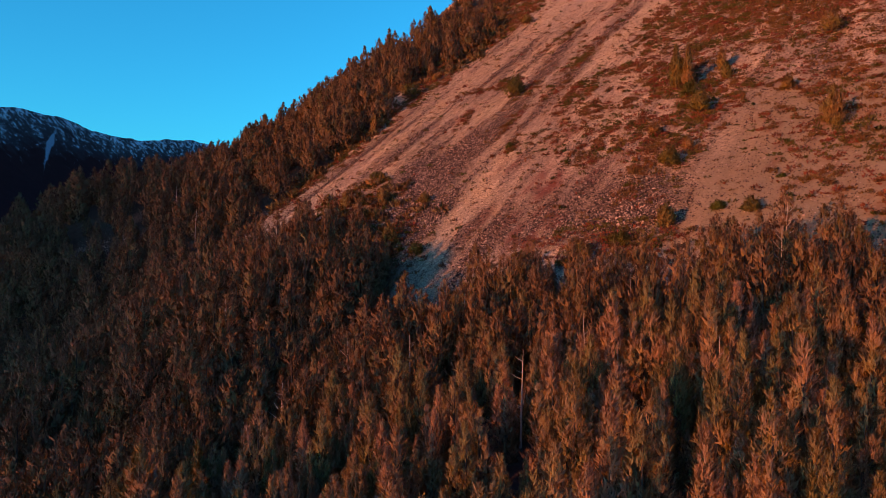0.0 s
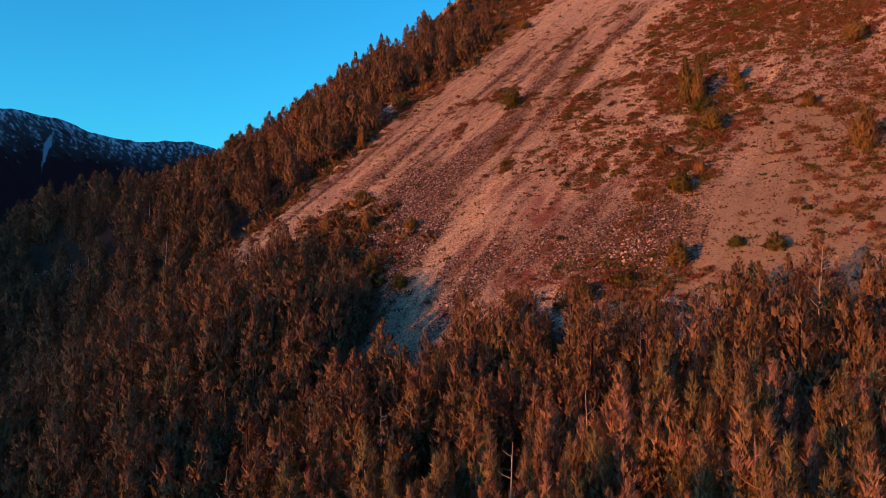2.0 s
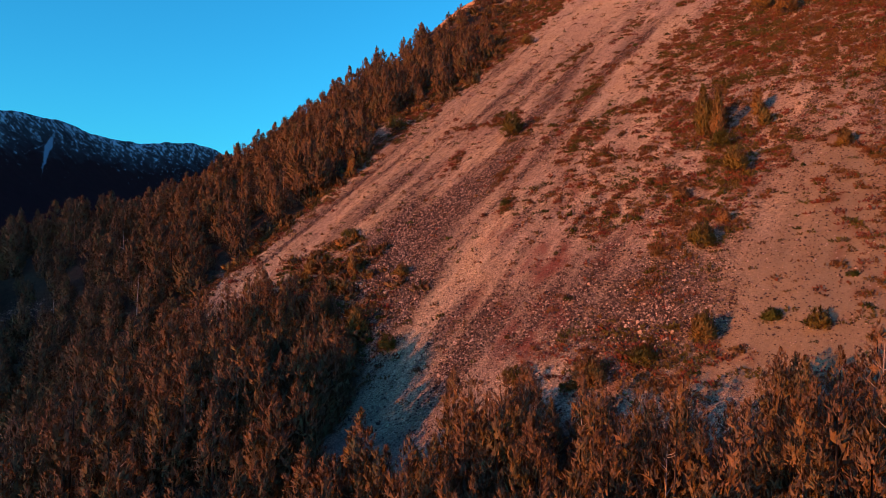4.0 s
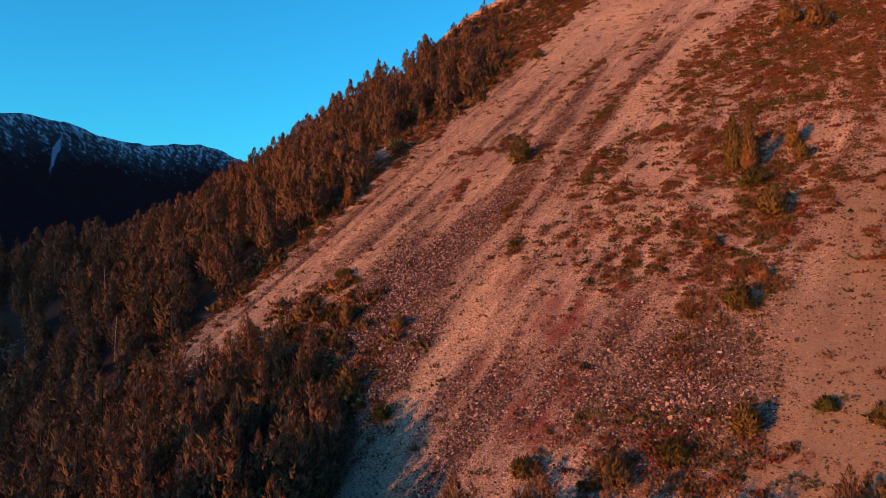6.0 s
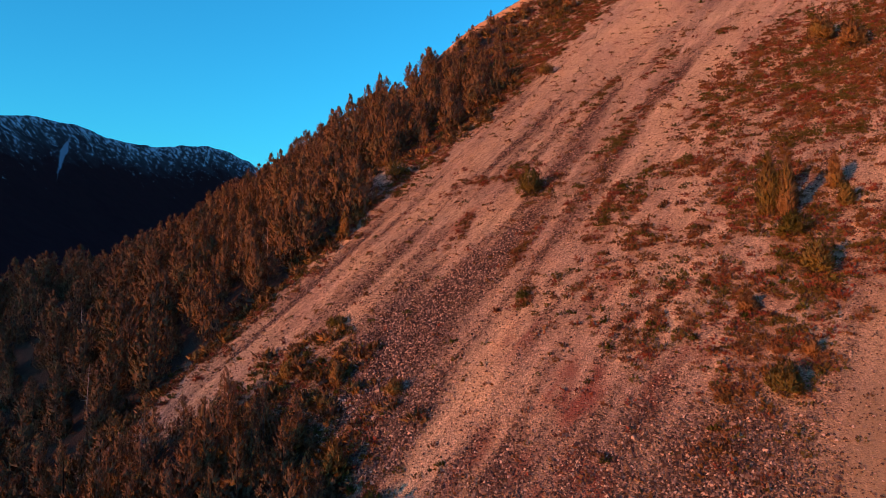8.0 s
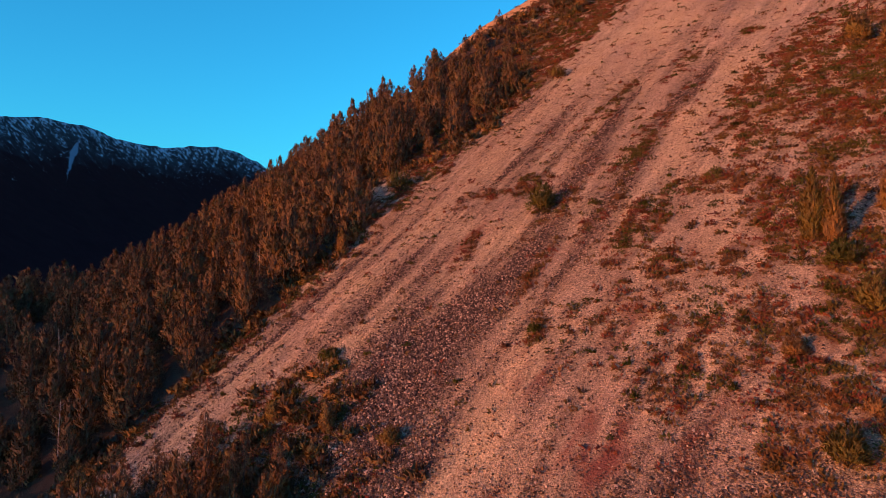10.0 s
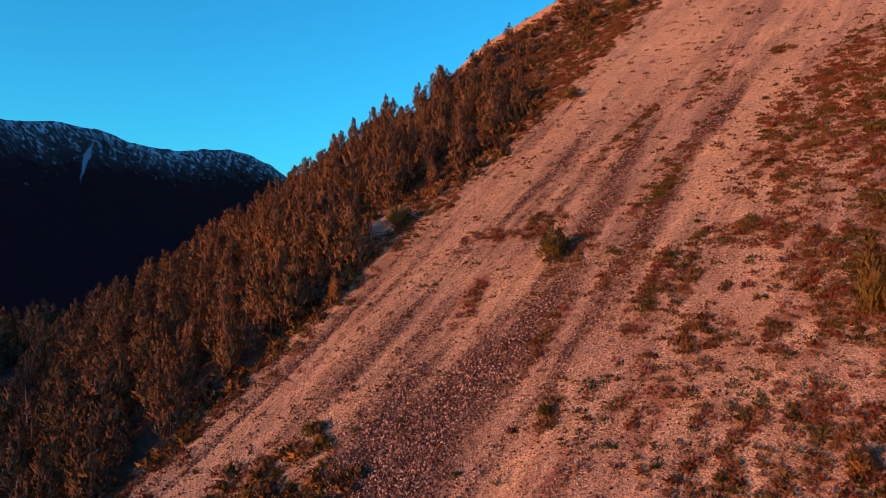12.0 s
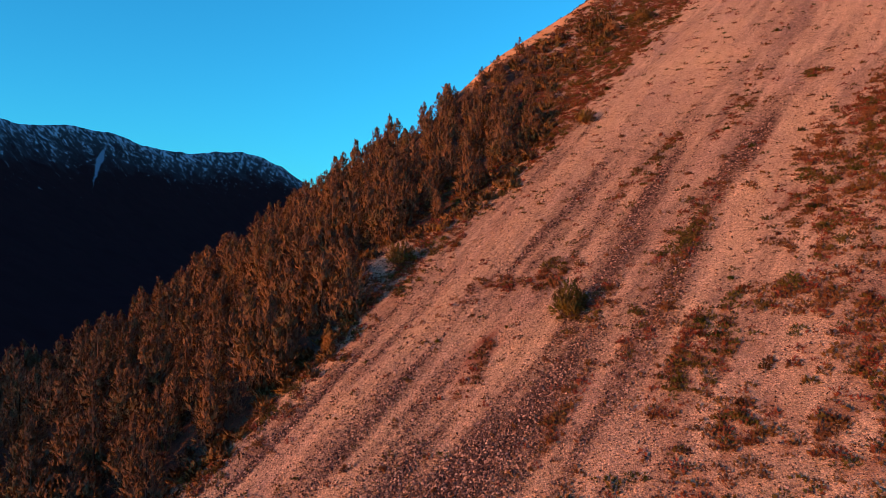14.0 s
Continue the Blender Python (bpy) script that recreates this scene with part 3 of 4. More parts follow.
# ---- the far range ----
def far_range():
    """A snow-dusted range on the far side of the valley; its near flank turns away from the sun."""
    spine = [(-700, 300, 300), (-1000, 950, 350), (-1175, 1490, 388), (-1351, 1978, 450), (-1388, 2156, 464), (-1396, 2325, 499), (-1406, 2675, 521),
             (-1376, 2928, 507), (-1344, 3181, 517), (-1246, 3588, 582), (-1197, 3742, 583), (-1090, 4000, 506), (-874, 4167, 327), (-300, 4300, 200)]
    sp = np.array(spine, float)
    seg = np.concatenate([[0], np.cumsum(np.linalg.norm(np.diff(sp[:, :2], axis=0), axis=1))])
    S = np.linspace(0, seg[-1], 420)
    W = np.concatenate([np.linspace(-500, 0, 26)[:-1], np.linspace(0, 1, 130) ** 1.25 * 1700])
    px, py, pz = (np.interp(S, seg, sp[:, k]) for k in range(3))
    dx, dy = np.gradient(px), np.gradient(py)
    ker = np.ones(41) / 41
    dx, dy = (np.convolve(np.pad(a, 20, "edge"), ker, "valid") for a in (dx, dy))
    ln = np.hypot(dx, dy)
    ax, ay = dy / ln, -dx / ln                     # towards the valley
    SS, WW = np.meshgrid(S, W, indexing="ij")
    X, Y = px[:, None] + ax[:, None] * WW, py[:, None] + ay[:, None] * WW
    crest = pz[:, None] + (fbm(SS / 90, 0 * SS, 61, 4) - 0.5) * 20
    down = np.abs(WW)
    depth = crest + 230
    prof = depth * (1 - np.exp(-down / 620)) * 1.08
    rib = np.abs(fbm(SS / 230 + 1.3 * fbm(WW / 400, SS / 400, 65), WW / 700, 67, 4) - 0.5) * 2
    Z = crest - prof - (rib - 0.3) * 30 * smooth(0, 350, down) * smooth(1700, 700, down)
    Z = Z + (fbm(X / 60, Y / 60, 71, 4) - 0.5) * 34 * smooth(0, 60, down)
    Z = np.maximum(Z, -250)
    n1, n2 = SS.shape
    ids = np.arange(n1 * n2).reshape(n1, n2)
    q = np.stack([ids[:-1, :-1], ids[1:, :-1], ids[1:, 1:], ids[:-1, 1:]], -1).reshape(-1, 4)
    me = mesh_from("mountain_range", np.stack([X, Y, Z], -1).reshape(-1, 3), q, [MAT_MOUNTAIN], shade=True)
    rise = (Z + 230) / (crest + 230)
    s_gully = np.interp(2660.0, py, S)
    lane = SS + 2.0 * WW
    snow = smooth(195, 170, WW) * smooth(-5, 10, WW)
    point_attribute(me, "rise", np.clip(rise, 0, 1))
    point_attribute(me, "snow", snow)
    point_attribute(me, "lane", lane)
    point_attribute(me, "drop", WW)
    point_attribute(me, "chute", SS + 2.7 * WW - s_gully)
    return tagged(new("mountain_range", me), "distant shaded mountain range with snow dusted rocky crest", "mountain", kind="structure")


far_range()


# ---- plants ----
def tube(points, radii, sides=5):
    """A tapered limb through the points."""
    pts = [Vector(p) for p in points]
    v, f = [], []
    for i, p in enumerate(pts):
        d = (pts[min(i + 1, len(pts) - 1)] - pts[max(i - 1, 0)]).normalized()
        a = d.orthogonal().normalized()
        b = d.cross(a)
        for k in range(sides):
            w = 2 * math.pi * k / sides
            v.append(p + radii[i] * (math.cos(w) * a + math.sin(w) * b))
    for i in range(len(pts) - 1):
        for k in range(sides):
            a0, a1 = i * sides + k, i * sides + (k + 1) % sides
            f += [(a0, a1, a1 + sides), (a0, a1 + sides, a0 + sides)]
    return np.array([tuple(p) for p in v]), np.array(f)


def join(parts):
    vs, fs, n = [], [], 0
    for v, f in parts:
        vs.append(v)
        fs.append(f + n)
        n += len(v)
    return np.concatenate(vs), np.concatenate(fs)


def unit(v):
    return v / (np.linalg.norm(v, axis=-1, keepdims=True) + 1e-9)


def blades(base, along, size, width, rg, out=None):
    """Leaf sprays as small blades: base points, directions, lengths, widths; each turns its face outwards."""
    n = len(base)
    side = np.cross(along, rg.normal(size=(n, 3)))
    side /= np.linalg.norm(side, axis=1, keepdims=True) + 1e-9
    a = base - side * width[:, None]
    b = base + side * width[:, None]
    c = base + along * size[:, None]
    if out is not None:
        flip = (np.sum(np.cross(b - a, c - a) * out, axis=1) < 0)[:, None]
        a, b = np.where(flip, b, a), np.where(flip, a, b)
    v = np.stack([a, b, c], 1).reshape(-1, 3)
    return v, np.arange(3 * n).reshape(-1, 3)


def lobe_profile(t):
    """Half-width of a lobe from its foot (0) to its tip (1): an egg with a pointed top."""
    return np.sin(np.pi * np.clip(t, 0, 1) ** 0.6) ** 0.8


def sprays(start, way, out, count, leaf, broad, rg):
    """Bundles of fine upright twigs: each bundle a brush of blades that lean the same way."""
    m = len(start)
    way, out, base = (np.repeat(a, count, axis=0) for a in (way, out, start))
    n = m * count
    reach = leaf * np.repeat(rg.uniform(0.65, 1.35, m), count) * rg.uniform(0.6, 1.25, n)
    along = unit(way + rg.normal(size=(n, 3)) * 0.34)
    base = base + way * (rg.uniform(-0.55, 0.75, n) * leaf)[:, None] + rg.normal(size=(n, 3)) * 0.20 * leaf
    side = unit(np.cross(along, out + rg.normal(size=(n, 3)) * 0.5))
    width = reach * broad * rg.uniform(0.7, 1.3, n)
    a, b, c = base - side * width[:, None], base + side * width[:, None], base + along * reach[:, None]
    face = unit(out * 0.9 + along * 0.15 + rg.normal(size=(n, 3)) * 0.24)
    flip = (np.sum(np.cross(b - a, c - a) * face, axis=1) < 0)[:, None]
    a, b = np.where(flip, b, a), np.where(flip, a, b)
    return np.stack([a, b, c], 1).reshape(-1, 3), np.arange(3 * n).reshape(-1, 3), np.repeat(face, 3, axis=0)


def crown_shape(h, r, rg, bundles, count, leaf, broad, lobes, low=-0.04):
    """A bushy crown of several pointed lobes round a leading one, clad in upright brushes of twigs."""
    heads = [(0.0, 0.0, low * h, h, 0.70 * r)]
    for k in range(lobes):
        w = 2 * math.pi * (k + 0.7 * rg.random()) / lobes
        off = r * rg.uniform(0.36, 0.68)
        heads.append((off * math.cos(w), off * math.sin(w), h * rg.uniform(low, low + 0.14), h * rg.uniform(0.42, 0.88), r * rg.uniform(0.34, 0.55)))
    weight = np.array([(q[3] - q[2]) * q[4] for q in heads])
    made, limbs = [], []
    for j, ((cx, cy, z0, z1, cr), share) in enumerate(zip(heads, weight / weight.sum())):
        m = max(8, int(bundles * 1.25 * share))
        t = rg.random(m) ** 0.85
        w = rg.random(m) * 2 * math.pi
        bulge = 1 + 0.16 * np.sin(3 * w + 5 * t + j) + 0.12 * np.sin(7 * t * (z1 - z0) / max(cr, 0.3) * 0.5 + 2 * j)
        rad = cr * lobe_profile(t) * bulge * rg.uniform(0.72, 1.1, m)
        drift = 0.12 * t
        pts = np.stack([cx * (1 + drift) + rad * np.cos(w), cy * (1 + drift) + rad * np.sin(w), z0 + (z1 - z0) * t], 1)
        buried = np.zeros(m, bool)
        for i, (ox, oy, o0, o1, orad) in enumerate(heads):
            if i != j:
                q = (pts[:, 2] - o0) / (o1 - o0)
                buried |= (np.hypot(pts[:, 0] - ox, pts[:, 1] - oy) < 0.62 * orad * lobe_profile(q)) & (q > 0) & (q < 1)
        pts, t, w = pts[~buried], t[~buried], w[~buried]
        out = unit(np.stack([np.cos(w), np.sin(w), 1.5 * (t - 0.32)], 1))
        way = unit(out * np.where(t < 0.8, 0.62, 0.3)[:, None] + np.array([0, 0, 0.85]) + rg.normal(size=(len(t), 3)) * 0.2)
        made.append(sprays(pts, way, out, count, leaf, broad, rg))
        m = max(6, int(bundles * 0.26 * share))          # dense twigs inside the lobe
        t, w = rg.uniform(0.05, 0.85, m), rg.random(m) * 2 * math.pi
        rad = 0.5 * cr * lobe_profile(t)
        pts = np.stack([cx + rad * np.cos(w), cy + rad * np.sin(w), z0 + (z1 - z0) * t], 1)
        out = unit(np.stack([np.cos(w), np.sin(w), 0 * w], 1))
        made.append(sprays(pts, unit(out * 0.3 + np.array([0, 0, 1.0])), out, 6, leaf * 1.5, broad * 1.3, rg))
        limbs.append((np.array([cx * 0.15, cy * 0.15, z0 + 0.08 * h]), np.array([cx, cy, z0 + 0.55 * (z1 - z0)])))
        for i in range(0, len(pts), 4):
            limbs.append((np.array([cx * 0.5, cy * 0.5, max(z0, pts[i, 2] - 0.9 * cr)]), pts[i] + (pts[i] - (cx, cy, pts[i, 2])) * 0.9))
    vs, fs, ns, n = [], [], [], 0
    for v, f, q in made:
        vs.append(v)
        fs.append(f + n)
        ns.append(q)
        n += len(v)
    return np.concatenate(vs), np.concatenate(fs), np.concatenate(ns), limbs


def tree_shape(h, r, seed, bundles, count, leaf, limb_share=1.0, lobes=5, broad=0.12, low=-0.04):
    rg = np.random.default_rng(seed)
    cv, cf, cn, limbs = crown_shape(h, r, rg, bundles, count, leaf, broad, lobes, low)
    lean = rg.normal(size=2) * 0.02 * h
    rad = 0.014 * h
    parts = [tube([(0, 0, -0.5), (lean[0] * 0.3, lean[1] * 0.3, h * 0.35), (lean[0], lean[1], h * 0.92)], [rad * 1.3, rad, rad * 0.15], 5)]
    for a, b in limbs[: int(len(limbs) * limb_share)]:
        mid = a * 0.5 + b * 0.5 + np.array([0, 0, -0.08])
        parts.append(tube([a, mid, b], [rad * 0.42, rad * 0.3, rad * 0.1], 3))
    tv, tf = join(parts)
    return (cv, cf, cn), (tv, tf)


def bush_shape(h, r, seed, bundles, count, leaf):
    """A dense uneven bush: several low domes of twigs grown into one another."""
    rg = np.random.default_rng(seed)
    parts = [tube([(0, 0, -0.4), (0, 0, h * 0.5)], [0.03 * h, 0.015 * h], 4)]
    made = []
    domes = [(0.0, 0.0, 0.92, 0.72)]
    for k in range(5):
        w = 2 * math.pi * (k + 0.7 * rg.random()) / 5
        domes.append((0.5 * math.cos(w), 0.5 * math.sin(w), rg.uniform(0.5, 0.85), rg.uniform(0.35, 0.55)))
    for cx, cy, top, wide in domes:
        m = int(bundles * wide * wide / 1.6)
        d = rg.normal(size=(m, 3))
        d[:, 2] = np.abs(d[:, 2]) - 0.3
        d = unit(d)
        q = rg.uniform(0.7, 1.08, m)
        pts = np.stack([(cx + d[:, 0] * wide * q) * r, (cy + d[:, 1] * wide * q) * r, h * top * (0.36 + 0.6 * d[:, 2] * q)], 1)
        pts[:, 2] = np.maximum(pts[:, 2], 0.02 * h)
        made.append(sprays(pts, unit(d * 0.8 + np.array([0, 0, 0.55]) + rg.normal(size=(m, 3)) * 0.2), d, count, leaf, 0.13, rg))
        for i in range(0, m, 14):
            parts.append(tube([(0, 0, 0), tuple(pts[i] * 0.5), tuple(pts[i])], [0.014 * h, 0.01 * h, 0.004 * h], 3))
    vs, fs, ns, n = [], [], [], 0
    for v, f, q in made:
        vs.append(v)
        fs.append(f + n)
        ns.append(q)
        n += len(v)
    return (np.concatenate(vs), np.concatenate(fs), np.concatenate(ns)), join(parts)


def part(name, me, parent, label=""):
    ob = new(name, me)
    ob.parent = parent
    return tagged(ob, label) if label else ob


def tree_thing(name, shape, leaf_mat, label, category="tree", group=""):
    (cv, cf, cn), (tv, tf) = shape
    root = tagged(new(name), label, category, group)
    part("trunk" if category == "tree" else "stem", mesh_from("trunk", tv, tf, [MAT_BARK], shade=True), root)
    part("crown" if category == "tree" else "foliage", mesh_from("crown", cv, cf, [leaf_mat], normals=cn), root)
    return root


def stand(x, y, turn=0.0, scale=1.0, sink=0.15):
    return Matrix.LocRotScale((x, y, ground_z(x, y) - sink), Euler((0, 0, turn)), (scale, scale, scale))


def put_copy(ob, x, y, turn, scale, sink=0.15):
    ob.scale = (scale, scale, scale)
    made = copy_thing(ob, Matrix.Translation((x, y, ground_z(x, y) - sink)) @ Euler((0, 0, turn)).to_matrix().to_4x4())
    ob.scale = (1, 1, 1)
    return made


# scattered places of the woods, one per cell of a shaken grid
def shaken_grid(u0, u1, v0, v1, step):
    u, v = np.meshgrid(np.arange(u0, u1, step), np.arange(v0, v1, step))
    u = u.ravel() + rng.uniform(-0.45, 0.45, u.size) * step
    v = v.ravel() + rng.uniform(-0.45, 0.45, v.size) * step
    ok = rng.random(u.size) < forest_mask(u, v) * (0.35 + 0.7 * smooth(0.28, 0.48, fbm(u / 7, v / 7, 83, 3)))
    return u[ok], v[ok]


cu, cv_ = (np.concatenate(q) for q in zip(shaken_grid(-215, -112, 40, 214, 4.2), shaken_grid(-112, -60, 30, 100, 2.45), shaken_grid(-60, 22, 22, 90, 2.05)))
tx, ty = to_xy(cu, cv_)
behind = -0.61 * (tx + 70) + 0.79 * (ty - 178)
keep = (behind < 70) & (tx > -0.66 * ty - 9) & (ty > 33) & (tx < 0.62 * ty + 12) & ((behind < 30) | (rng.random(len(tx)) < 0.6))
tx, ty, cu, cv_ = tx[keep], ty[keep], cu[keep], cv_[keep]
tz = height(tx, ty)
tall = (6.6 + 4.2 * fbm(cu / 16, cv_ / 16, 91, 3)) * np.where(rng.random(len(tx)) < 0.3, rng.uniform(0.4, 0.65, len(tx)), rng.uniform(0.75, 1.15, len(tx)))
tall *= np.where((cu > -112) & (cv_ > 80) & (cu < -60), 0.72, 1.0)          # scrub in the gully
tall *= np.where((cu > -106) & (cu < -64) & (cv_ > 55) & (cv_ <= 80), 1.12, 1.0)
tall *= 1 - 0.52 * smooth(179, 193, cv_)
tall *= np.where(cu > -60, 0.88, 1.0) * np.where((cu > -52) & (cv_ > 70), 0.86, 1.0)
tall *= np.where((cu < -154) & (cv_ > 150) & (cv_ < 181), 1.15, 1.0)
tall = np.minimum(tall, np.where((cv_ > 160) & (cu > -154), 7.8, 10.5))
turns = rng.uniform(0, 2 * math.pi, len(tx))
order = np.argsort((tx - 5) ** 2 + (ty - 20) ** 2 + np.where(np.abs(tx) > 45, 1e5, 0))
near_ids, far_ids = order[:300], order[300:]

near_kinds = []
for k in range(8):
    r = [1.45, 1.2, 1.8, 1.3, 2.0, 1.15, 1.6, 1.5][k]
    near_kinds.append(tree_thing("tree", tree_shape(8.0, r, 100 + k, 600, 10, 0.29, 0.5, [5, 4, 7, 5, 8, 4, 7, 6][k], 0.105), MAT_LEAF_OLIVE_LIT,
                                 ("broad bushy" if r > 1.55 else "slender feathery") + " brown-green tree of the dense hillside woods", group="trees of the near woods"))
for j, i in enumerate(near_ids):
    src = near_kinds[int(rng.integers(8))]
    x, y, s, w = float(tx[i]), float(ty[i]), float(tall[i]) / 8.0, float(turns[i])
    put_copy(src, x, y, w, s)
for src in near_kinds:
    for o in (*src.children_recursive, src):
        bpy.data.objects.remove(o)


def joined(name, shapes, xs, ys, zs, scales, turns_, kinds, mats, label, category, sink=0.15):
    """Many plants of one kind in one mesh."""
    V, F, M, N, n = [], [], [], [], 0
    for k, (v, f, m, *nv) in enumerate(shapes):
        sel = np.where(kinds == k)[0]
        if not len(sel):
            continue
        c, s = np.cos(turns_[sel]), np.sin(turns_[sel])
        sc = scales[sel][:, None]
        X = (v[None, :, 0] * c[:, None] - v[None, :, 1] * s[:, None]) * sc + xs[sel][:, None]
        Y = (v[None, :, 0] * s[:, None] + v[None, :, 1] * c[:, None]) * sc + ys[sel][:, None]
        Z = v[None, :, 2] * sc + zs[sel][:, None] - sink
        V.append(np.stack([X, Y, Z], -1).reshape(-1, 3))
        F.append((f[None] + (n + np.arange(len(sel)) * len(v))[:, None, None]).reshape(-1, 3))
        M.append(np.tile(m, len(sel)))
        if nv:
            q = nv[0]
            N.append(np.stack([q[None, :, 0] * c[:, None] - q[None, :, 1] * s[:, None], q[None, :, 0] * s[:, None] + q[None, :, 1] * c[:, None],
                               q[None, :, 2] + 0 * c[:, None]], -1).reshape(-1, 3))
        n += len(sel) * len(v)
    me = mesh_from(name, np.concatenate(V), np.concatenate(F), mats, np.concatenate(M), normals=np.concatenate(N) if N else None)
    return tagged(new(name, me), label, category, kind="stuff")


def shape_set(bundles, count, leaf, broad, seed, wide):
    shapes = []
    for k in range(10):
        r = [1.7, 1.4, 2.1, 1.55, 2.3, 1.35, 1.9, 1.5, 1.75, 2.0][k]
        (cv, cf, cn), (tv, tf) = tree_shape(7.0, r * wide, seed + k, bundles, count, leaf, 0.0, [4, 3, 6, 4, 7, 3, 5, 4, 5, 5][k], broad)
        shapes.append((np.concatenate([cv, tv]), np.concatenate([cf, tf + len(cv)]), np.concatenate([np.zeros(len(cf)), np.ones(len(tf))]),
                       np.concatenate([cn, unit(tv * (1, 1, 0) + 1e-6)])))
    return shapes


spur_side = cu[far_ids] < -112
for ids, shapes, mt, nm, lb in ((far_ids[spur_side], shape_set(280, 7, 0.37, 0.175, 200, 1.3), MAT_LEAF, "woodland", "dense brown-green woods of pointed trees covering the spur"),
                            (far_ids[~spur_side], shape_set(260, 7, 0.31, 0.15, 230, 1.1), MAT_LEAF_FOOT_LIT, "foot_woodland", "dense brown-green woods and scrub at the foot of the scree")):
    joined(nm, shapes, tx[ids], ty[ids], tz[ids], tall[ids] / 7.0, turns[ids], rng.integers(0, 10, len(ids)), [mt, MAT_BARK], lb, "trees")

# ---- bleached dead trees standing in the woods ----
def dead_tree(x, y, h, seed):
    rg = np.random.default_rng(seed)
    root = tagged(new("dead_tree"), "bare bleached dead tree standing among the woods", "dead tree", "dead trees")
    lean = rg.normal(size=2) * 0.04 * h
    tv, tf = tube([(0, 0, -0.4), (lean[0] * 0.3, lean[1] * 0.3, h * 0.4), (lean[0], lean[1], h)], [0.014 * h, 0.010 * h, 0.002 * h], 6)
    part("trunk", mesh_from("dead_trunk", tv, tf, [MAT_DEAD], shade=True), root)
    for k in range(9):
        z = h * rg.uniform(0.3, 0.9)
        w = rg.random() * 2 * math.pi
        q = 0.2 * h * (1.1 - z / h) + 0.3
        foot = np.array([lean[0] * z / h, lean[1] * z / h, z])
        tip = foot + np.array([math.cos(w) * q, math.sin(w) * q, q * rg.uniform(0.3, 1.0)])
        bv, bf = tube([foot, foot * 0.5 + tip * 0.5 + np.array([0, 0, -0.06]), tip], [0.005 * h, 0.0035 * h, 0.001 * h], 4)
        part("branch", mesh_from("dead_branch", bv, bf, [MAT_DEAD], shade=True), root)
    root.matrix_world = stand(x, y, seed)


for j, (x, y, h) in enumerate([(23.5, 62.0, 7.8), (-9.0, 70.0, 8.2), (12.0, 60.5, 7.4), (31.0, 66.5, 8.0), (-24.0, 80.0, 8.4), (-48.0, 140.0, 7.5), (-66.0, 176.0, 7.2),
                               (-3.0, 66.0, 8.0), (38.0, 62.0, 7.8), (-36.0, 104.0, 7.4), (-58.0, 158.0, 7.0), (18.0, 70.0, 7.2), (-30.0, 168.0, 6.4),
                               (28.0, 56.0, 7.6), (6.0, 56.0, 7.8), (20.0, 52.0, 7.4), (34.0, 72.0, 7.0), (-14.0, 62.0, 8.0), (-40.0, 92.0, 7.6), (14.0, 76.0, 6.6), (-62.0, 140.0, 7.6), (2.0, 78.0, 6.4), (-20.0, 88.0, 7.0)]):
    dead_tree(x, y, h, 700 + j)

# ---- single bushes and small trees on the scree: x, y, height, width, colour ----
BUSHES = [(15.2, 153.2, 4.9, 2.0, "g"), (-7.7, 180.9, 4.4, 2.8, "b"), (-15.7, 164.6, 4.2, 1.0, "b"), (11.9, 128.4, 1.4, 0.9, "g"),
          (40.4, 125.4, 7.6, 1.3, "b"), (42.0, 124.0, 7.0, 1.2, "b"), (41.3, 120.8, 3.2, 1.9, "g"), (40.3, 113.4, 4.2, 1.6, "b"), (48.6, 126.3, 4.0, 1.0, "b"),
          (47.9, 122.6, 2.6, 0.8, "b"), (31.7, 101.3, 3.4, 1.6, "b"), (27.0, 88.1, 3.6, 1.2, "b"), (66.8, 166.4, 6.0, 2.0, "b"), (68.3, 159.3, 5.5, 2.2, "b"),
          (32.7, 112.1, 2.4, 1.0, "b"), (33.2, 87.7, 1.5, 0.9, "g"), (35.3, 104.2, 1.8, 0.8, "b"), (-14.0, 118.8, 4.2, 1.6, "b"), (-8.4, 113.1, 4.6, 1.2, "b"),
          (-4.0, 107.7, 2.6, 1.2, "g"), (51.8, 96.1, 5.4, 1.5, "b"), (66.4, 124.2, 4.6, 2.0, "b"), (52.3, 109.8, 2.6, 0.9, "b"), (-12.6, 138.0, 1.6, 1.5, "g"),
          (-17.5, 131.0, 2.4, 1.2, "b"), (-10.5, 126.0, 3.0, 0.9, "b"), (-3.0, 120.5, 2.2, 1.2, "b"), (16.5, 88.0, 3.0, 1.6, "b"), (21.5, 88.5, 2.0, 1.5, "g"),
          (36.0, 84.5, 2.2, 1.2, "b"), (10.0, 92.0, 2.2, 1.6, "b"), (24.0, 206.0, 3.2, 2.2, "b"), (14.0, 212.0, 2.4, 1.8, "b"), (-4.0, 240.0, 5.2, 1.5, "b"),
          (-14.0, 236.0, 4.2, 1.2, "b"), (36.0, 250.0, 4.0, 2.2, "b"), (44.0, 252.0, 4.0, 2.4, "b")]
